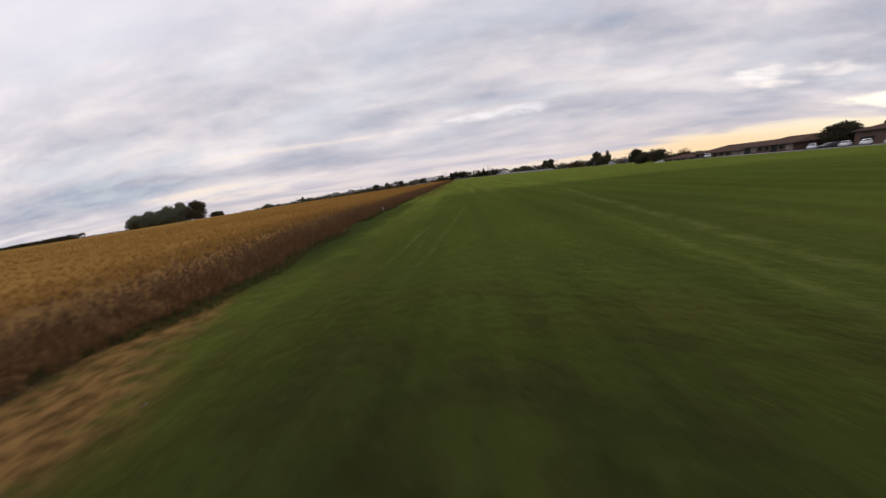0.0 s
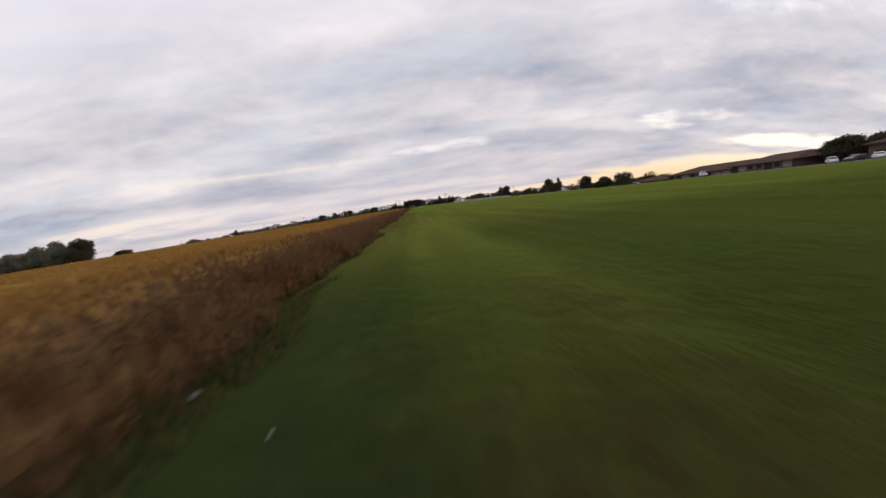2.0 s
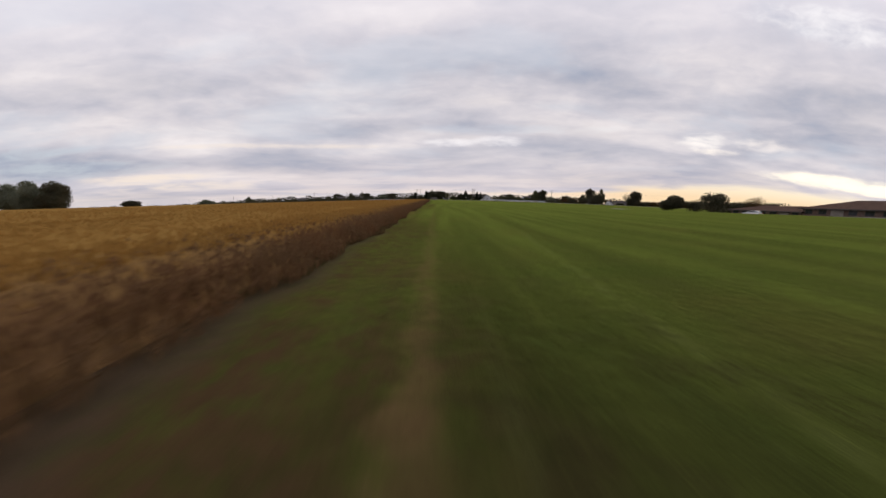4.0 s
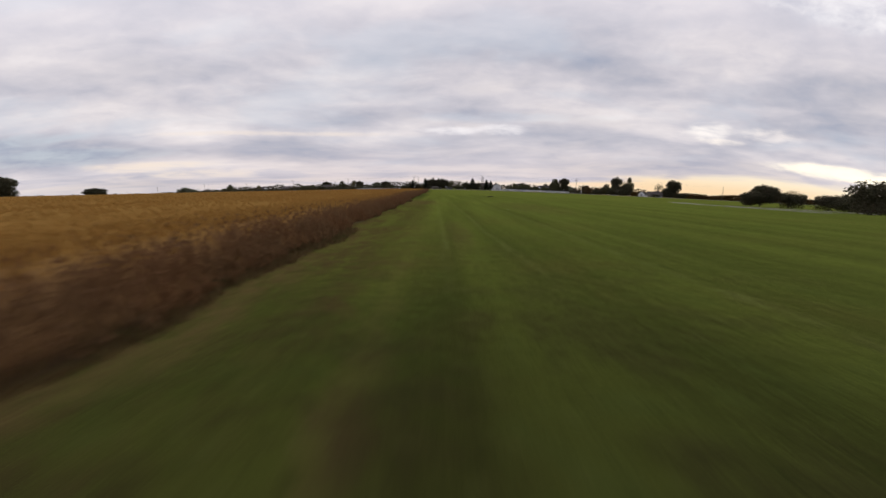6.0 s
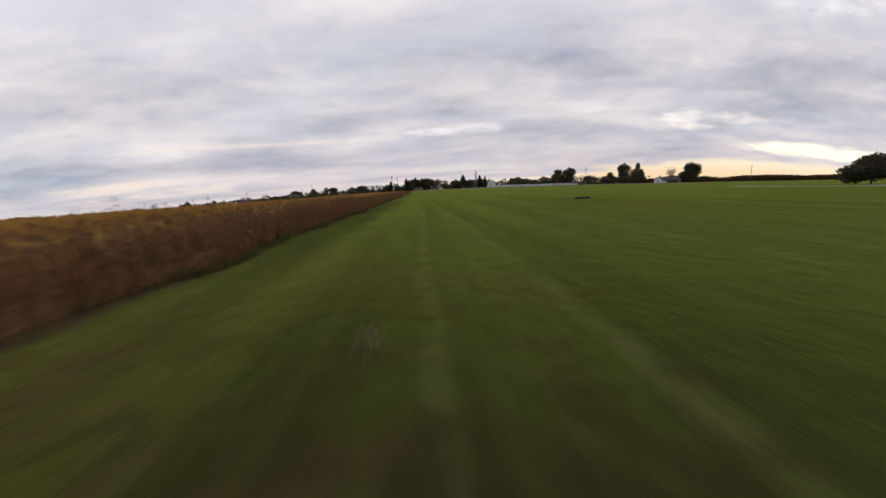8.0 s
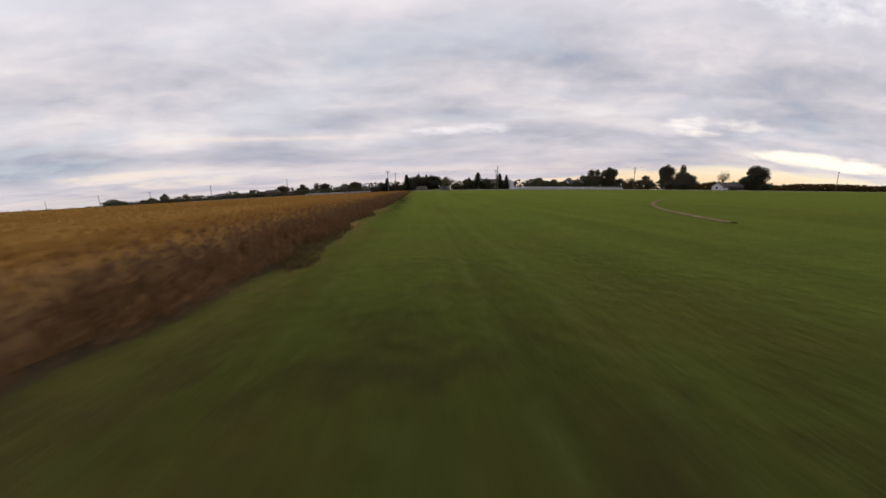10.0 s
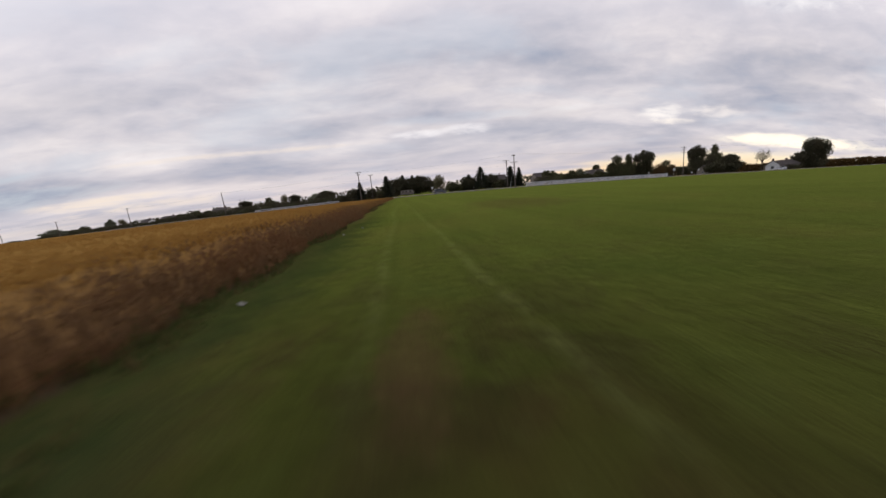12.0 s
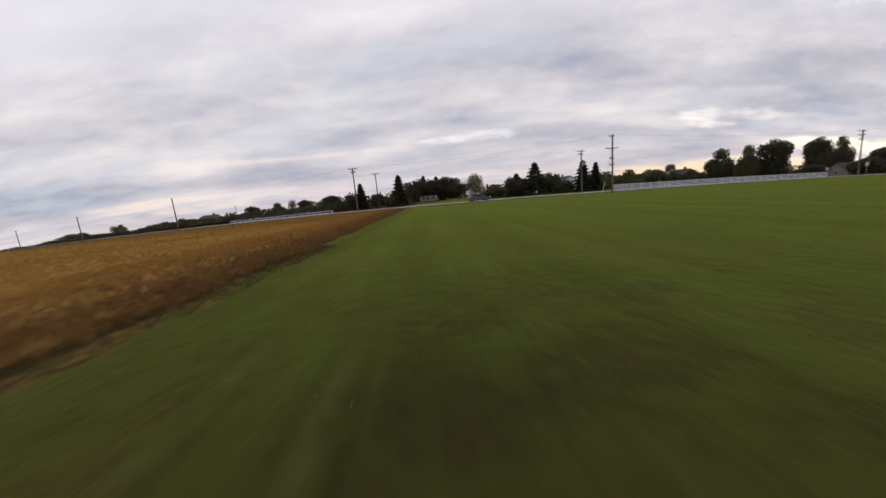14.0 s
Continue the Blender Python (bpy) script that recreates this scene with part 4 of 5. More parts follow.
plant(shrub("bush", 23, 5, 8, LEAF_DARK, "dark evergreen bush among the roadside trees"), 5, 8, ((-7.5, 416, 9.6, 10), (24, 383, 6, 8), (33.5, 382, 6.4, 7), (-22, 378, 5.2, 6), (-15.5, 378, 4.6, 5), (157, 404, 6.5, 10), (170, 408, 6, 11), (148, 412, 5.5, 9), (-26.8, 386, 3.4, 6), (228, 415, 5.5, 16), (191, 394, 2.6, 7), (186, 391, 1.8, 5)))
plant(spruce("spruce_tree", 31, 9, 5, "dark narrow spruce beside the road"), 9, 5, ((-9.3, 379, 8.6, 6.4), (39, 373, 8.2, 6.0), (42.6, 373.5, 7.6, 4.6), (-19.4, 377, 7.2, 5.0), (-3.5, 418, 10.4, 6.5)))
plant(spruce("spruce_tree", 32, 9, 8, "broad dark spruce with ragged tiers"), 9, 8, ((29, 381, 9.2, 9), (24.5, 384, 6.6, 8), (1.5, 419, 9.8, 8)))


def woods(name, seed, line, lo, hi, deep, count, leaf, mat, label):
    """A far belt of trees of uneven height along a line of the plan."""
    rng = np.random.default_rng(seed)
    p = np.array(line, float)
    seg = np.linalg.norm(np.diff(p, axis=0), axis=1)
    at = np.r_[0, np.cumsum(seg)]
    s = rng.uniform(0, at[-1], count)
    x, y = np.interp(s, at, p[:, 0]), np.interp(s, at, p[:, 1])
    top = np.array([lo + (hi - lo) * min(max(0.5 + 0.9 * noise.noise((a * 0.045, 3.1 * seed, 0)) + 0.45 * noise.noise((a * 0.16, seed, 5)), 0), 1.1) for a in s])
    z = top * rng.uniform(0.0, 1.0, count) ** 1.1
    c = np.stack([x + rng.normal(0, 1.0, count), y + rng.uniform(-deep, deep, count), np.array([gz(a, b) for a, b in zip(x, y)]) + z], 1)
    u = rand_dirs(rng, count)
    k = rng.uniform(0.6, 1.3, count)[:, None] * leaf
    q, f = quads(c, u * k, np.cross(u, rand_dirs(rng, count)) * k * 0.8)
    tagged(new(name, mesh_of(name, q.tolist(), [tuple(t) for t in f.tolist()], [mat])), label, "woods", kind="stuff")


woods("far_woods", 41, ((-1500, 1150), (-900, 980), (-500, 800), (-200, 640), (0, 600), (180, 560), (260, 520)), 5.5, 11.5, 10, 26000, 1.2, LEAF_DARK, "distant dark belt of bare and leafy trees")
woods("far_woods", 42, ((236, 500), (330, 480), (460, 440), (620, 330), (700, 120), (650, -150)), 4.2, 7.4, 10, 52000, 0.95, LEAF_RUST, "distant brown autumn tree belt under the sunset")
woods("hedge", 43, ((-440, 600), (-300, 540), (-190, 480), (-120, 441), (-60, 412), (-30, 396)), 1.8, 3.6, 2.5, 24000, 0.36, LEAF_DARK, "low dark hedge along the far side of the road")
woods("far_woods", 44, ((-640, 300), (-545, 330), (-455, 332), (-446, 338)), 8.0, 9.5, 8, 14000, 1.0, LEAF_DARK, "distant dark wood beyond the crop")
woods("hedge", 45, ((62, 404), (74, 413), (110, 432), (170, 446)), 2.5, 4.6, 3.0, 11000, 0.36, LEAF_DARK, "dark garden hedge behind the white fence")
woods("hedge", 46, ((163, 240), (150, 214), (136, 192)), 3.5, 5.5, 3.5, 5200, 0.36, LEAF_DARK, "tangled dark hedge behind the drive")

# ---- utility poles and wires ----


def pole(x, y, h, arms, turn, transformer=False):
    t = thing("utility_pole", Matrix.Translation((x, y, gz(x, y))) @ Matrix.Rotation(radians(turn), 4, "Z"), "tall weathered wooden utility pole with crossarms beside the road" if arms else "bare weathered wooden utility pole beside the field", "utility pole", "poles along the road")
    part("shaft", tube(bmesh.new(), [(0, 0, -0.5), (0, 0, h * 0.5), (0, 0, h)], [0.17, 0.145, 0.11], 9), POLE_WOOD, t)
    for z, half in arms:
        a = part("crossarm", boxed(-half, half, 0.10, 0.20, z - 0.06, z + 0.06, bevel=0.015), POLE_WOOD, t)
        for xx in (-half * 0.9, -half * 0.45, half * 0.45, half * 0.9):
            part("insulator", tube(bmesh.new(), [(xx, 0.15, z + 0.05), (xx, 0.15, z + 0.12), (xx, 0.15, z + 0.16), (xx, 0.15, z + 0.24)], [0.025, 0.05, 0.065, 0.03], 7), PORCELAIN, a)
        for sgn in (-1, 1):
            part("brace", tube(bmesh.new(), [(0, 0.14, z - 0.5), (sgn * half * 0.5, 0.15, z - 0.05)], [0.018, 0.018], 5), STEEL, a)
    if transformer:
        part("transformer", tube(bmesh.new(), [(0.38, 0, h - 3.6), (0.38, 0, h - 3.5), (0.38, 0, h - 2.75), (0.38, 0, h - 2.65)], [0.2, 0.24, 0.24, 0.15], 10), STEEL, t, "grey transformer can")
    return t


POLES = ((31.8, 346.4, 9.9, ((9.7, 0.55), (7.7, 1.25), (6.0, 0.55), (4.9, 0.5)), 12, False), (35.6, 366.4, 9.9, ((9.7, 1.15), (9.0, 0.8)), 12, True), (-17.2, 361.9, 9.7, ((9.5, 1.1), (8.8, 0.7)), -20, False), (-14.9, 376.5, 9.4, ((9.2, 1.1),), -20, False),
         (-71.2, 379.5, 8.8, (), -24, False), (-126.9, 406.4, 8.6, ((8.4, 0.9),), -26, False), (-183.6, 433.2, 8.0, ((7.8, 1.2),), -26, False), (-245, 463, 9, ((8.7, 1.1),), -26, False), (-330, 505, 9, ((8.7, 1.1),), -26, False), (110, 371, 11.5, ((11.2, 1.3), (10.2, 1.3), (9.2, 1.0)), 10, False), (235, 378, 11, ((10.6, 1.1),), 14, False),
         (-644, 800, 14, (), 0, False), (-655, 812, 13, (), 0, False), (-110, 470, 9, ((8.6, 0.8),), -24, False))
for p in POLES:
    pole(*p)


def wire(a, b, sag, r=0.005):
    pts = [Vector(a).lerp(Vector(b), k / 10) - Vector((0, 0, sag * 4 * (k / 10) * (1 - k / 10))) for k in range(11)]
    ob = part("power_line", tube(bmesh.new(), pts, [r] * 11, 4), WIRE, None)
    return tagged(ob, "thin black overhead power line between utility poles", "power line", "overhead lines")


def top_of(p, dz=0.15, dx=0.0):
    return (p[0] + dx, p[1], gz(p[0], p[1]) + p[2] + dz)


for i, j in ((0, 9), (9, 10), (2, 4), (4, 5), (5, 6), (6, 7), (7, 8), (2, 0)):
    for dz, dx in ((0.15, -0.5), (0.15, 0.5), (-2.6, 0.0)):
        wire(top_of(POLES[i], dz, dx), top_of(POLES[j], dz, dx), 0.9)
for i, j in ((3, 2), (1, 0), (3, 1)):
    wire(top_of(POLES[i]), top_of(POLES[j]), 0.4)
# guy wire and its white guard at the near pole
guy = thing("guy_wire", Matrix.Translation((30.4, 347.2, gz(30.4, 347.2))), "steel guy wire with a white plastic guard beside the pole", "guy wire")
part("cable", tube(bmesh.new(), [(0, 0, 0), (1.35, -0.75, 7.6)], [0.02, 0.02], 5), STEEL, guy)
part("guard", tube(bmesh.new(), [(0, 0, 0), (0.36, -0.2, 2.0)], [0.05, 0.05], 7), PLASTIC, guy, "white plastic guard")

# ---- white rail fences ----


def rail_fence(pts, label, height=1.4, rails=4, bay=2.44):
    """Posts with caps and level rails between them, along a line of the plan."""
    t = thing("rail_fence", Matrix(), label, "fence")
    post_me, cap_me, rail_me = None, None, {}
    stops = []
    for (x0, y0), (x1, y1) in zip(pts, pts[1:]):
        n = max(1, round(math.hypot(x1 - x0, y1 - y0) / bay))
        stops += [(x0 + (x1 - x0) * k / n, y0 + (y1 - y0) * k / n) for k in range(n)]
    stops.append(pts[-1])
    for k, (x, y) in enumerate(stops):
        if post_me is None:
            po = part("post", boxed(-0.065, 0.065, -0.065, 0.065, -0.1, height, bevel=0.008), VINYL, t)
            post_me = po.data
        else:
            po = part("post", post_me, None, t)
        po.location = (x, y, gz(x, y))
        if cap_me is None:
            bm = bmesh.new()
            bmesh.ops.create_cone(bm, cap_ends=True, segments=4, radius1=0.12, radius2=0.01, depth=0.08, matrix=Matrix.Translation((0, 0, height + 0.04)) @ Matrix.Rotation(radians(45), 4, "Z"))
            cp = part("cap", bm, VINYL, po)
            cap_me = cp.data
        else:
            part("cap", cap_me, None, po)
        if k + 1 < len(stops):
            x1, y1 = stops[k + 1]
            a, b = Vector((x, y, gz(x, y))), Vector((x1, y1, gz(x1, y1)))
            for r in range(rails):
                if r not in rail_me:
                    ro = part("rail", boxed(0, 1, -0.02, 0.02, -0.1, 0.1), VINYL, t)
                    rail_me[r] = ro.data
                else:
                    ro = part("rail", rail_me[r], None, t)
                z = height * (0.2 + 0.72 * r / (rails - 1))
                ro.matrix_basis = Matrix.Translation(a + Vector((0, 0, z))) @ (b - a).to_track_quat("X", "Z").to_matrix().to_4x4() @ Matrix.Diagonal(((b - a).length, 1, 1, 1))


rail_fence(((41.6, 363.4), (72, 366.2), (106.2, 374.6)), "white vinyl four-rail fence along the far side of the road")
rail_fence(((-29.5, 383), (-70, 400.5)), "white vinyl rail fence beside the road beyond the crop", 0.75, 2)

# ---- buildings ----


def gable(bm, x0, x1, y0, y1, z0, z1, over=0.35, thick=0.16):
    """A gabled roof with its ridge along x, overhanging the walls, as a closed slab."""
    ym = (y0 + y1) / 2
    rise = (z1 - z0) / ((y1 - y0) / 2)
    for s in (-1, 1):
        e = (y0 - over) if s < 0 else (y1 + over)
        ze = z0 - rise * over
        v = [bm.verts.new(p) for p in ((x0 - over, e, ze), (x1 + over, e, ze), (x1 + over, ym, z1), (x0 - over, ym, z1), (x0 - over, e, ze - thick), (x1 + over, e, ze - thick), (x1 + over, ym, z1 - thick), (x0 - over, ym, z1 - thick))]
        for f in ((0, 1, 2, 3), (7, 6, 5, 4), (0, 4, 5, 1), (1, 5, 6, 2), (2, 6, 7, 3), (3, 7, 4, 0)):
            bm.faces.new([v[k] for k in f])
    return bm


def gable_walls(bm, x0, x1, y0, y1, z0, z1, zr, inset=0.0):
    """A closed house body with pointed ends under the roof."""
    ym = (y0 + y1) / 2
    v = [bm.verts.new(p) for x in (x0, x1) for p in ((x, y0, z0), (x, y1, z0), (x, y1, z1), (x, ym, zr), (x, y0, z1))]
    for f in ((0, 1, 2, 3, 4), (9, 8, 7, 6, 5), (0, 5, 6, 1), (1, 6, 7, 2), (2, 7, 8, 3), (3, 8, 9, 4), (4, 9, 5, 0)):
        bm.faces.new([v[k] for k in f])
    return bm


def window(parent, x, y, z, w, h, axis="y", side=-1, frame_mat=None):
    """A framed window with a sill, set on a wall that faces along the axis."""
    def at(u0, u1, d0, d1, z0, z1):
        d0, d1 = sorted((d0 * side, d1 * side))
        return boxed(x + u0, x + u1, y + d0, y + d1, z + z0, z + z1) if axis == "y" else boxed(x + d0, x + d1, y + u0, y + u1, z + z0, z + z1)
    f = part("window", at(-w / 2 - 0.07, w / 2 + 0.07, -0.02, 0.05, -h / 2 - 0.07, h / 2 + 0.07), frame_mat or PAINT_W, parent)
    part("pane", at(-w / 2, -0.03, 0.052, 0.06, -h / 2, h / 2), GLASS, f)
    part("pane", at(0.03, w / 2, 0.052, 0.06, -h / 2, h / 2), GLASS, f)
    part("sill", at(-w / 2 - 0.12, w / 2 + 0.12, 0.04, 0.14, -h / 2 - 0.13, -h / 2 - 0.07), frame_mat or PAINT_W, f)


def house(x, y, w, d, eave, ridge, turn, wall, roof, label, chimney=True, windows=3, door=True):
    """A small gabled house; its long side lies along its own x and its front faces -y."""
    t = thing("house", Matrix.Translation((x, y, gz(x, y))) @ Matrix.Rotation(radians(turn), 4, "Z"), label, "house", "houses along the road")
    part("wall", gable_walls(bmesh.new(), -w / 2, w / 2, -d / 2, d / 2, -0.4, eave, ridge - 0.18), wall, t)
    r = part("roof", gable(bmesh.new(), -w / 2, w / 2, -d / 2, d / 2, eave + 0.02, ridge), roof, t)
    if chimney:
        part("chimney", boxed(w * 0.22, w * 0.22 + 0.7, -0.3, 0.4, ridge - 0.7, ridge + 0.8, bevel=0.02), BRICK, r)
    for k in range(windows):
        window(t, -w / 2 + w * (k + 0.5) / windows, -d / 2, min(1.6, eave * 0.55), 1.1, 1.2)
    window(t, -w / 2, 0, min(1.6, eave * 0.55), 1.0, 1.2, "x", -1)
    window(t, w / 2, 0, min(1.6, eave * 0.55), 1.0, 1.2, "x", 1)
    if door:
        dd = part("door", boxed(-0.5 + w * 0.17, 0.45 + w * 0.17, -d / 2 - 0.06, -d / 2 + 0.02, 0.0, 2.05), SHINGLE, t)
        part("handle", boxed(0.3 + w * 0.17, 0.36 + w * 0.17, -d / 2 - 0.1, -d / 2 - 0.06, 0.98, 1.06), STEEL, dd)


house(179, 394, 6, 4.8, 2.8, 4.9, 38, SIDING, SHINGLE, "white-sided gabled house with a grey shingle roof", windows=4)
house(194, 402, 11, 8, 2.9, 5.2, 0, SIDING_T, SHINGLE, "low tan ranch house behind the road", windows=4)
house(174, 420, 14, 8, 2.8, 5.6, 0, SIDING_T, SHINGLE, "tan ranch house under a broad grey roof", windows=4)
house(57, 428, 10, 7.2, 4.3, 6.4, 90, SIDING, SHINGLE, "tall plain white house end beyond the conifers", windows=2)
house(46, 424, 12, 8, 3.6, 6.6, 0, SIDING_T, SHINGLE, "tan house half hidden by dark conifers", windows=3)
house(92, 470, 11, 8, 5, 8, 10, SIDING_T, SHINGLE, "two-storey tan house behind garden trees")
house(101, 420, 10, 7, 3.6, 6.2, 8, SIDING, SHINGLE, "white house showing above the garden hedge")
house(-112, 452, 11, 7, 3, 5.0, -24, SIDING_T, SHINGLE, "small tan house beyond the road hedge")
house(-128, 575, 13, 8, 2.6, 4.6, -22, SIDING_T, SHINGLE, "low tan house behind clipped trees")
house(-236, 560, 12, 8, 3.2, 6, -26, SIDING, SHINGLE, "distant small white farmhouse")
house(-190, 640, 10, 8, 4.0, 6.5, -20, SIDING, SHINGLE, "distant white cottage beyond the crop")
house(-175, 500, 14, 8, 3, 5.0, -26, SIDING_T, SHINGLE, "distant low tan farm building")


def hip_roof(bm, x0, x1, y0, y1, z0, z1, over=0.8):
    """A hipped roof whose ridge runs along y, as a closed solid."""
    x0, x1, y0, y1 = x0 - over, x1 + over, y0 - over, y1 + over
    xm, run = (x0 + x1) / 2, min((x1 - x0) / 2, (y1 - y0) / 2 - 0.5, 5.0)
    v = [bm.verts.new(p) for p in ((x0, y0, z0), (x1, y0, z0), (x1, y1, z0), (x0, y1, z0), (xm, y0 + run, z1), (xm, y1 - run, z1), (x0, y0, z0 - 0.3), (x1, y0, z0 - 0.3), (x1, y1, z0 - 0.3), (x0, y1, z0 - 0.3))]
    for f in ((0, 1, 4), (1, 2, 5, 4), (2, 3, 5), (3, 0, 4, 5), (9, 8, 7, 6), (0, 6, 7, 1), (1, 7, 8, 2), (2, 8, 9, 3), (3, 9, 6, 0)):
        bm.faces.new([v[k] for k in f])
    return bm


def wing(name, x0, x1, y0, y1, eave, ridge, label, bays, pale=()):
    """A one-storey brick wing whose long front faces the field (towards -x)."""
    z = gz((x0 + x1) / 2 - 10, (y0 + y1) / 2)
    t = thing(name, Matrix.Translation((x0, y0, z)), label, "building", "brick building wings")
    w, d = x1 - x0, y1 - y0
    part("wall", boxed(0, w, 0, d, -0.8, eave), BRICK, t)
    part("roof", hip_roof(bmesh.new(), 0, w, 0, d, eave + 0.02, ridge), ROOF_BROWN, t, "brown shingled hip roof")
    part("fascia", boxed(-0.86, -0.80, -0.6, d + 0.6, eave - 0.3, eave + 0.02), SHINGLE, t)
    for k in range(bays):
        yc = d * (k + 0.5) / bays
        if k in pale:
            part("panel", boxed(-0.05, 0.0, yc - d / bays * 0.42, yc + d / bays * 0.42, 0.5, eave - 0.5), SIDING_T, t, "pale wall panel")
        elif k % 4 == 2:
            part("door", boxed(-0.06, 0.02, yc - 1.1, yc + 1.1, 0.0, 2.5), GLASS, t, "dark glazed entrance doors")
        else:
            window(t, 0, yc, 1.55, d / bays * 0.5, 1.2, "x", -1, SHINGLE)


wing("brick_building", 118, 136, 168.6, 193, 2.4, 4.0, "low far wing of a brick building under a flat brown roof", 7, (1, 4))
wing("brick_building", 118, 142, 136.2, 168.4, 2.6, 5.0, "long low brick building with a brown hip roof", 9, (1, 2, 6))
wing("brick_building", 114, 138, 117, 135.8, 2.7, 4.8, "brick building wing jutting out with a brown roof", 7, (0, 5))
wing("brick_building", 124, 138, 102.2, 116.8, 2.2, 3.1, "low brick link between two building wings behind parked cars", 4, ())
wing("brick_building", 116, 134, 78, 102, 4.0, 6.0, "tall brick building end with a brown roof", 4, ())

# ---- vehicles ----


def loft(bm, side, half_lo, half_hi, z_mid):
    """A closed body from a side outline (y along, z up), drawn in at the top."""
    rows = []
    for s in (-1, 1):
        rows.append([bm.verts.new((s * (half_lo if z < z_mid else half_hi), y, z)) for y, z in side])
    n = len(side)
    for k in range(n):
        bm.faces.new((rows[0][k], rows[0][(k + 1) % n], rows[1][(k + 1) % n], rows[1][k]))
    bm.faces.new(rows[0][::-1]), bm.faces.new(rows[1])
    bmesh.ops.recalc_face_normals(bm, faces=bm.faces[:])
    return bm


def car(x, y, turn, paint, label, tall=0.0, lit=False):
    """A car that points along its own +y."""
    t = thing("car", Matrix.Translation((x, y, gz(x, y) + 0.08)) @ Matrix.Rotation(radians(turn), 4, "Z"), label, "car", "cars")
    body = [(-2.25, 0.35), (-2.32, 0.62), (-2.2, 0.95), (-1.2, 1.02), (1.0, 0.98), (2.0, 0.86), (2.3, 0.66), (2.28, 0.35), (1.75, 0.30), (-1.75, 0.30)]
    part("body", loft(bmesh.new(), body, 0.90, 0.84, 0.8), paint, t)
    h = 1.44 + tall
    cab = [(-2.1, 0.99), (-1.7, h - 0.05), (-1.2, h), (0.1, h), (0.45, h - 0.06), (1.15, 0.99)]
    c = part("cabin", loft(bmesh.new(), cab, 0.80, 0.66, 1.1), paint, t)
    part("windscreen", loft(bmesh.new(), [(0.50, h - 0.10), (0.53, h - 0.08), (1.12, 1.04), (1.06, 1.02)], 0.70, 0.62, 1.2), GLASS, c)
    part("rear_window", loft(bmesh.new(), [(-1.76, h - 0.08), (-1.73, h - 0.1), (-2.06, 1.04), (-2.11, 1.05)], 0.70, 0.62, 1.2), GLASS, c)
    for s in (-1, 1):
        bm = bmesh.new()
        v = [bm.verts.new(p) for p in ((s * 0.805, -1.75, 1.06), (s * 0.805, 0.85, 1.06), (s * 0.675, 0.30, h - 0.1), (s * 0.675, -1.55, h - 0.1), (s * 0.78, -1.75, 1.06), (s * 0.78, 0.85, 1.06), (s * 0.65, 0.30, h - 0.1), (s * 0.65, -1.55, h - 0.1))]
        for f in ((0, 1, 2, 3), (7, 6, 5, 4), (0, 4, 5, 1), (1, 5, 6, 2), (2, 6, 7, 3), (3, 7, 4, 0)):
            bm.faces.new([v[k] for k in f])
        part("side_window", bm, GLASS, c)
        part("headlamp", boxed(s * 0.62 - 0.16, s * 0.62 + 0.16, 2.16, 2.30, 0.64, 0.80, bevel=0.03), LAMP if lit else PORCELAIN, t)
        part("tail_lamp", boxed(s * 0.66 - 0.14, s * 0.66 + 0.14, -2.33, -2.2, 0.70, 0.88, bevel=0.03), TAIL, t)
        for yy in (-1.4, 1.42):
            a, b = s * 0.70, s * 0.91
            wh = part("wheel", tube(bmesh.new(), [(a, yy, 0.32), (a + (b - a) * 0.1, yy, 0.32), (b - (b - a) * 0.1, yy, 0.32), (b, yy, 0.32)], [0.28, 0.33, 0.33, 0.28], 14), RUBBER, t)
            part("rim", tube(bmesh.new(), [(b - 0.01 * s, yy, 0.32), (b + 0.012 * s, yy, 0.32)], [0.2, 0.17], 10), STEEL, wh)


for x, y, turn in ((93.5, 126, 142), (104, 101, 130), (103.5, 92.5, 126), (104, 88.5, 128), (104.5, 84, 124), (101, 168, 20)):
    car(x, y, turn, CAR_WHITE, "white car parked before the brick building", 0.12 if y > 100 else 0.0)
car(104.5, 97, 90, CAR_DARK, "dark grey car parked before the brick building")
car(9.5, 357.0, -75, CAR_DARK, "dark grey estate car with lit headlamps on the road", 0.12, True)
car(178, 390, 70, CAR_WHITE, "white car parked beside the white house")


def trailer(x, y, turn):
    t = thing("camper_trailer", Matrix.Translation((x, y, gz(x, y))) @ Matrix.Rotation(radians(turn), 4, "Z"), "low white camper trailer parked across the road", "trailer")
    part("body", loft(bmesh.new(), [(-3.0, 0.5), (-3.1, 1.2), (-2.8, 2.3), (2.7, 2.35), (3.05, 1.5), (2.9, 0.5)], 1.1, 1.05, 1.4), SIDING_T, t)
    part("stripe", boxed(-1.12, -1.09, -2.9, 2.85, 1.0, 1.18), SHINGLE, t, "dark stripe")
    for yy in (-1.7, 0.2, 1.8):
        part("window", boxed(-1.13, -1.06, yy - 0.45, yy + 0.45, 1.45, 1.95), GLASS, t)
    for s in (-1.0, 1.0):
        w = part("wheel", tube(bmesh.new(), [(s - 0.12, -0.4, 0.33), (s + 0.12, -0.4, 0.33)], [0.33, 0.33], 12), RUBBER, t)
        part("rim", tube(bmesh.new(), [(s - 0.13, -0.4, 0.33), (s + 0.13, -0.4, 0.33)], [0.17, 0.17], 8), STEEL, w)
    part("hitch", tube(bmesh.new(), [(0, 2.8, 0.5), (0, 3.9, 0.5)], [0.05, 0.04], 6), STEEL, t)


trailer(-1.8, 404, 84)

# ---- roadside signs, small things on the grass ----


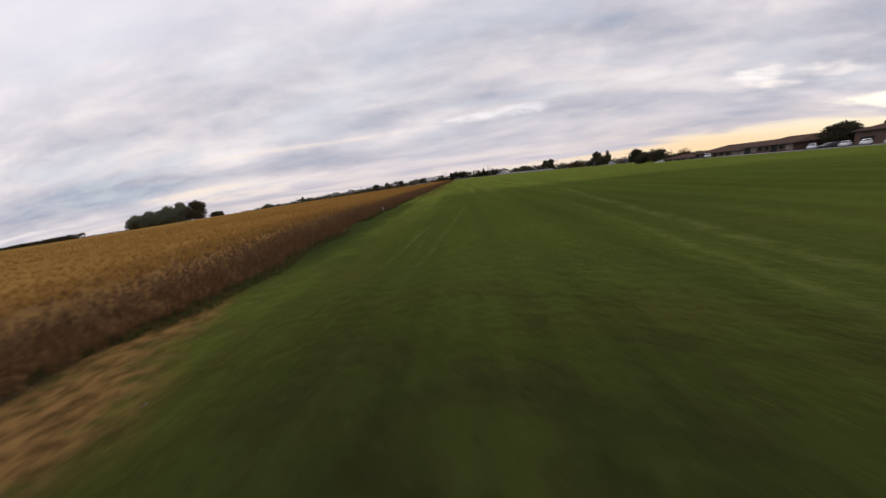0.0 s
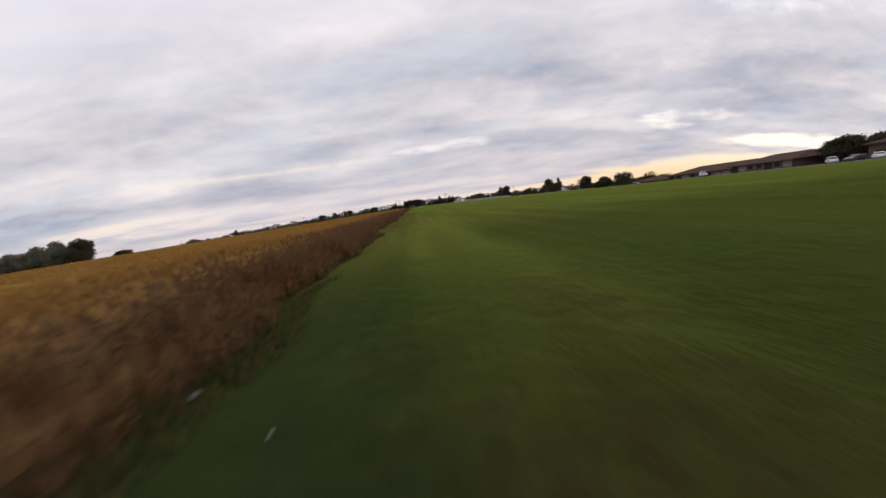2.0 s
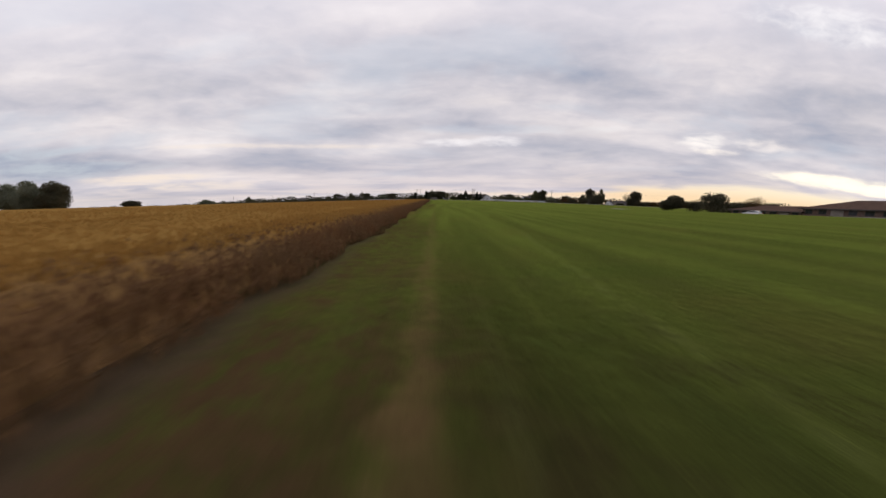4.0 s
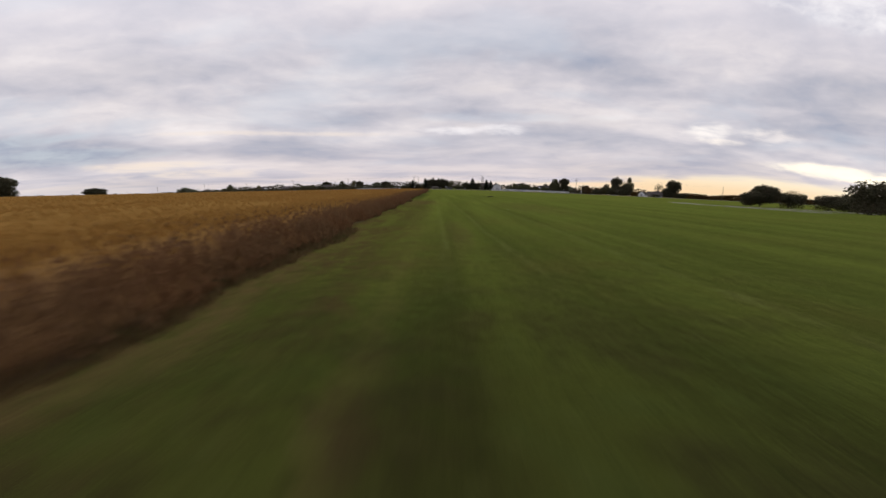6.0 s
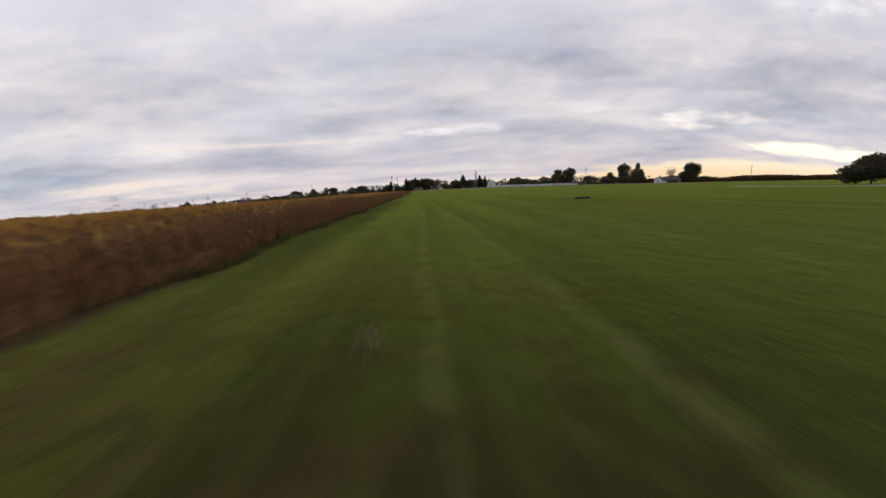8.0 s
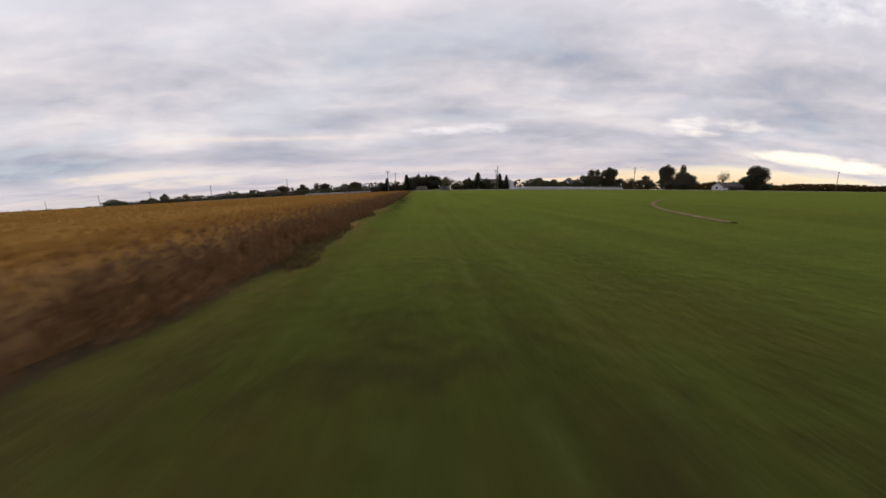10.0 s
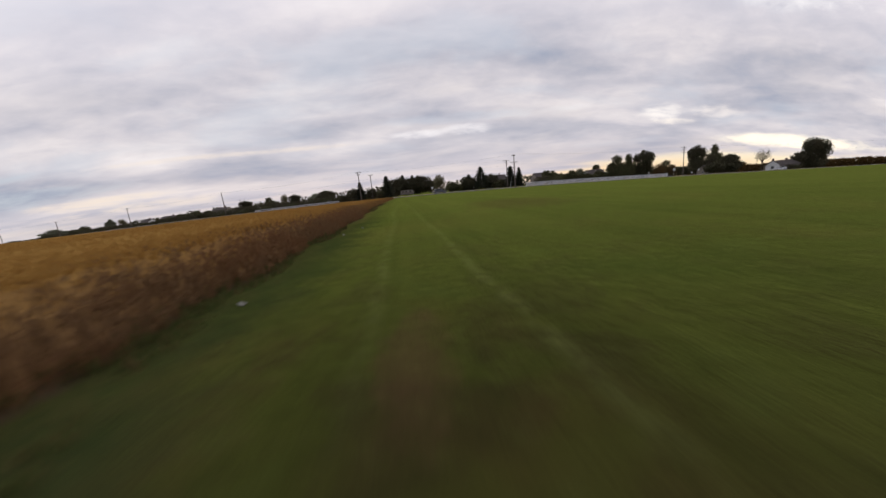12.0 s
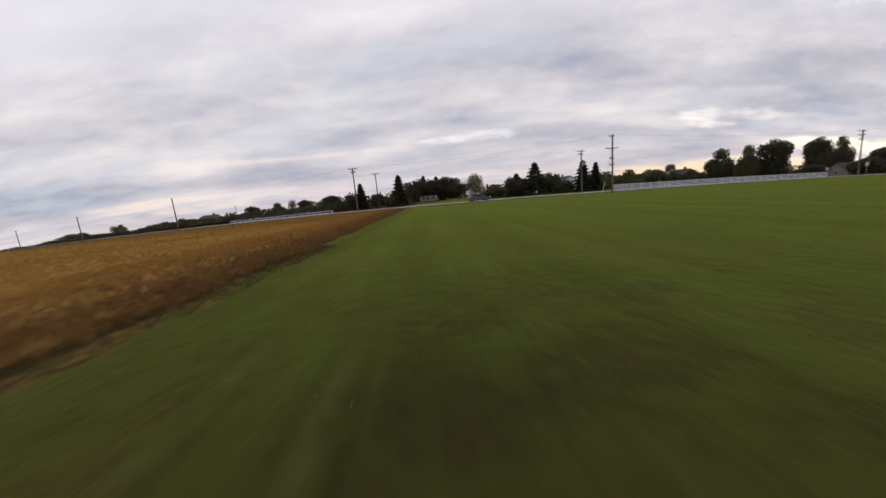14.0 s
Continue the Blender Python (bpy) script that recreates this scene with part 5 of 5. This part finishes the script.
def sign(x, y, h, w, label):
    t = thing("road_sign", Matrix.Translation((x, y, gz(x, y))), label, "road sign")
    part("post", boxed(-0.035, 0.035, -0.025, 0.025, -0.2, h, bevel=0.006), STEEL, t)
    f = part("plate", boxed(-w / 2, w / 2, -0.045, -0.026, h - w * 1.15, h - 0.02, bevel=0.004), SIGN_FACE, t)
    for k in range(2):
        part("bar", boxed(-w * 0.32, w * 0.32, -0.05, -0.046, h - w * (0.45 + 0.3 * k), h - w * (0.33 + 0.3 * k)), WIRE, f, "unreadable dark line of writing")


sign(95.5, 359.0, 3.0, 0.75, "white road sign on a thin steel post")
sign(112, 366, 2.4, 0.6, "small white road sign beside the fence end")
sign(6.5, 350.5, 2.4, 0.6, "small white road sign beside the road")
sign(84, 357, 2.2, 0.5, "small white marker sign beside the road")


def mailbox(x, y):
    t = thing("mailbox", Matrix.Translation((x, y, gz(x, y))), "white mailbox on a wooden post beside the road", "mailbox")
    part("post", boxed(-0.05, 0.05, -0.05, 0.05, -0.2, 1.0), POLE_WOOD, t)
    bm = bmesh.new()
    loft(bm, [(-0.25, 1.0), (0.25, 1.0), (0.25, 1.15), (-0.25, 1.15)], 0.1, 0.1, 2)
    b = part("box", bm, PLASTIC, t)
    part("lid", tube(bmesh.new(), [(0, -0.25, 1.15), (0, 0.25, 1.15)], [0.1, 0.1], 10), PLASTIC, b)


mailbox(104, 360.5), mailbox(20, 352), mailbox(-28, 361)


def scrap(x, y, w, d, h, seed, label, mat):
    """A crumpled scrap lying on the grass."""
    rng = random.Random(seed)
    bm = bmesh.new()
    n = 5
    v = [[bm.verts.new((w * (i / (n - 1) - 0.5) + rng.uniform(-0.1, 0.1) * w, d * (j / (n - 1) - 0.5) + rng.uniform(-0.1, 0.1) * d, h * rng.random())) for i in range(n)] for j in range(n)]
    for j in range(n - 1):
        for i in range(n - 1):
            bm.faces.new((v[j][i], v[j][i + 1], v[j + 1][i + 1], v[j + 1][i]))
    bmesh.ops.solidify(bm, geom=bm.faces[:], thickness=0.004)
    me = bpy.data.meshes.new("scrap")
    bm.to_mesh(me)
    bm.free()
    me.materials.append(mat)
    ob = new("litter", me)
    ob.location = (x, y, gz(x, y) + 0.02)
    ob.rotation_euler = (0, 0, rng.uniform(0, 6))
    tagged(ob, label, "litter", "scraps along the field edge")


for k, (x, y, s) in enumerate(((-0.2, 3.1, 0.10), (-3.55, 24.3, 0.30), (-4.3, 32.6, 0.16), (-3.5, 31.5, 0.18), (-2.6, 30.8, 0.09), (-4.0, 51.6, 0.28), (-3.8, 48.9, 0.22), (-2.9, 111.3, 0.18), (6.0, 145.1, 0.14), (-3.8, 243.2, 0.14), (-3.6, 255.4, 0.26), (-3.7, 264.3, 0.20), (-3.2, 266.6, 0.2), (-1.3, 292.8, 0.07), (-0.9, 292.7, 0.06))):
    scrap(x, y, s * 0.38, s * 0.3, s * 0.3, k, "crumpled white paper scrap lying in the grass", PAPER)
def clump(x, y, r, seed):
    """A flat handful of dry cut grass, blade by blade."""
    rng = np.random.default_rng(seed)
    n = 260
    c = np.stack([rng.normal(0, r * 0.24, n), rng.normal(0, r * 0.5, n), rng.uniform(0.01, 0.05, n)], 1)
    d = rand_dirs(rng, n) * np.array([1, 1, 0.25])
    q, f = quads(c, d * rng.uniform(0.02, 0.05, n)[:, None], np.cross(d, rand_dirs(rng, n)) * 0.006)
    ob = new("cut_grass", mesh_of("cut_grass", q.tolist(), [tuple(t) for t in f.tolist()], [STRAW]))
    ob.location = (x, y, gz(x, y))
    tagged(ob, "pale clump of dry cut grass lying on the lawn", "cut grass", "dry clumps on the lawn")


for k, (x, y, r) in enumerate(((-0.6, 164.8, 0.28), (1.1, 240.7, 0.28), (9.4, 183.0, 0.8))):
    clump(x, y, r, 50 + k)


def marker(x, y, h):
    t = thing("marker_stake", Matrix.Translation((x, y, gz(x, y))) @ Matrix.Rotation(radians(8), 4, "X"), "short white plastic marker stake at the crop edge", "stake", "marker stakes")
    part("stake", boxed(-0.05, 0.05, -0.012, 0.012, -0.1, h, bevel=0.006), PLASTIC, t)
    part("cap", boxed(-0.06, 0.06, -0.022, 0.022, h, h + 0.03, bevel=0.006), PLASTIC, t)


marker(-3.42, 17.9, 0.25), marker(-3.75, 29.3, 0.36)
beam = thing("timber_beam", Matrix.Translation((10.8, 183.2, gz(10.8, 183.2))) @ Matrix.Rotation(radians(4), 4, "Z"), "dark weathered timber beam lying on the grass", "timber")
part("beam", boxed(-0.52, 0.52, -0.09, 0.09, 0.0, 0.14, bevel=0.015), PLANK, beam)
for s in (-0.36, 0.36):
    part("block", boxed(s - 0.08, s + 0.08, -0.14, 0.14, -0.02, 0.05, bevel=0.01), PLANK, beam)
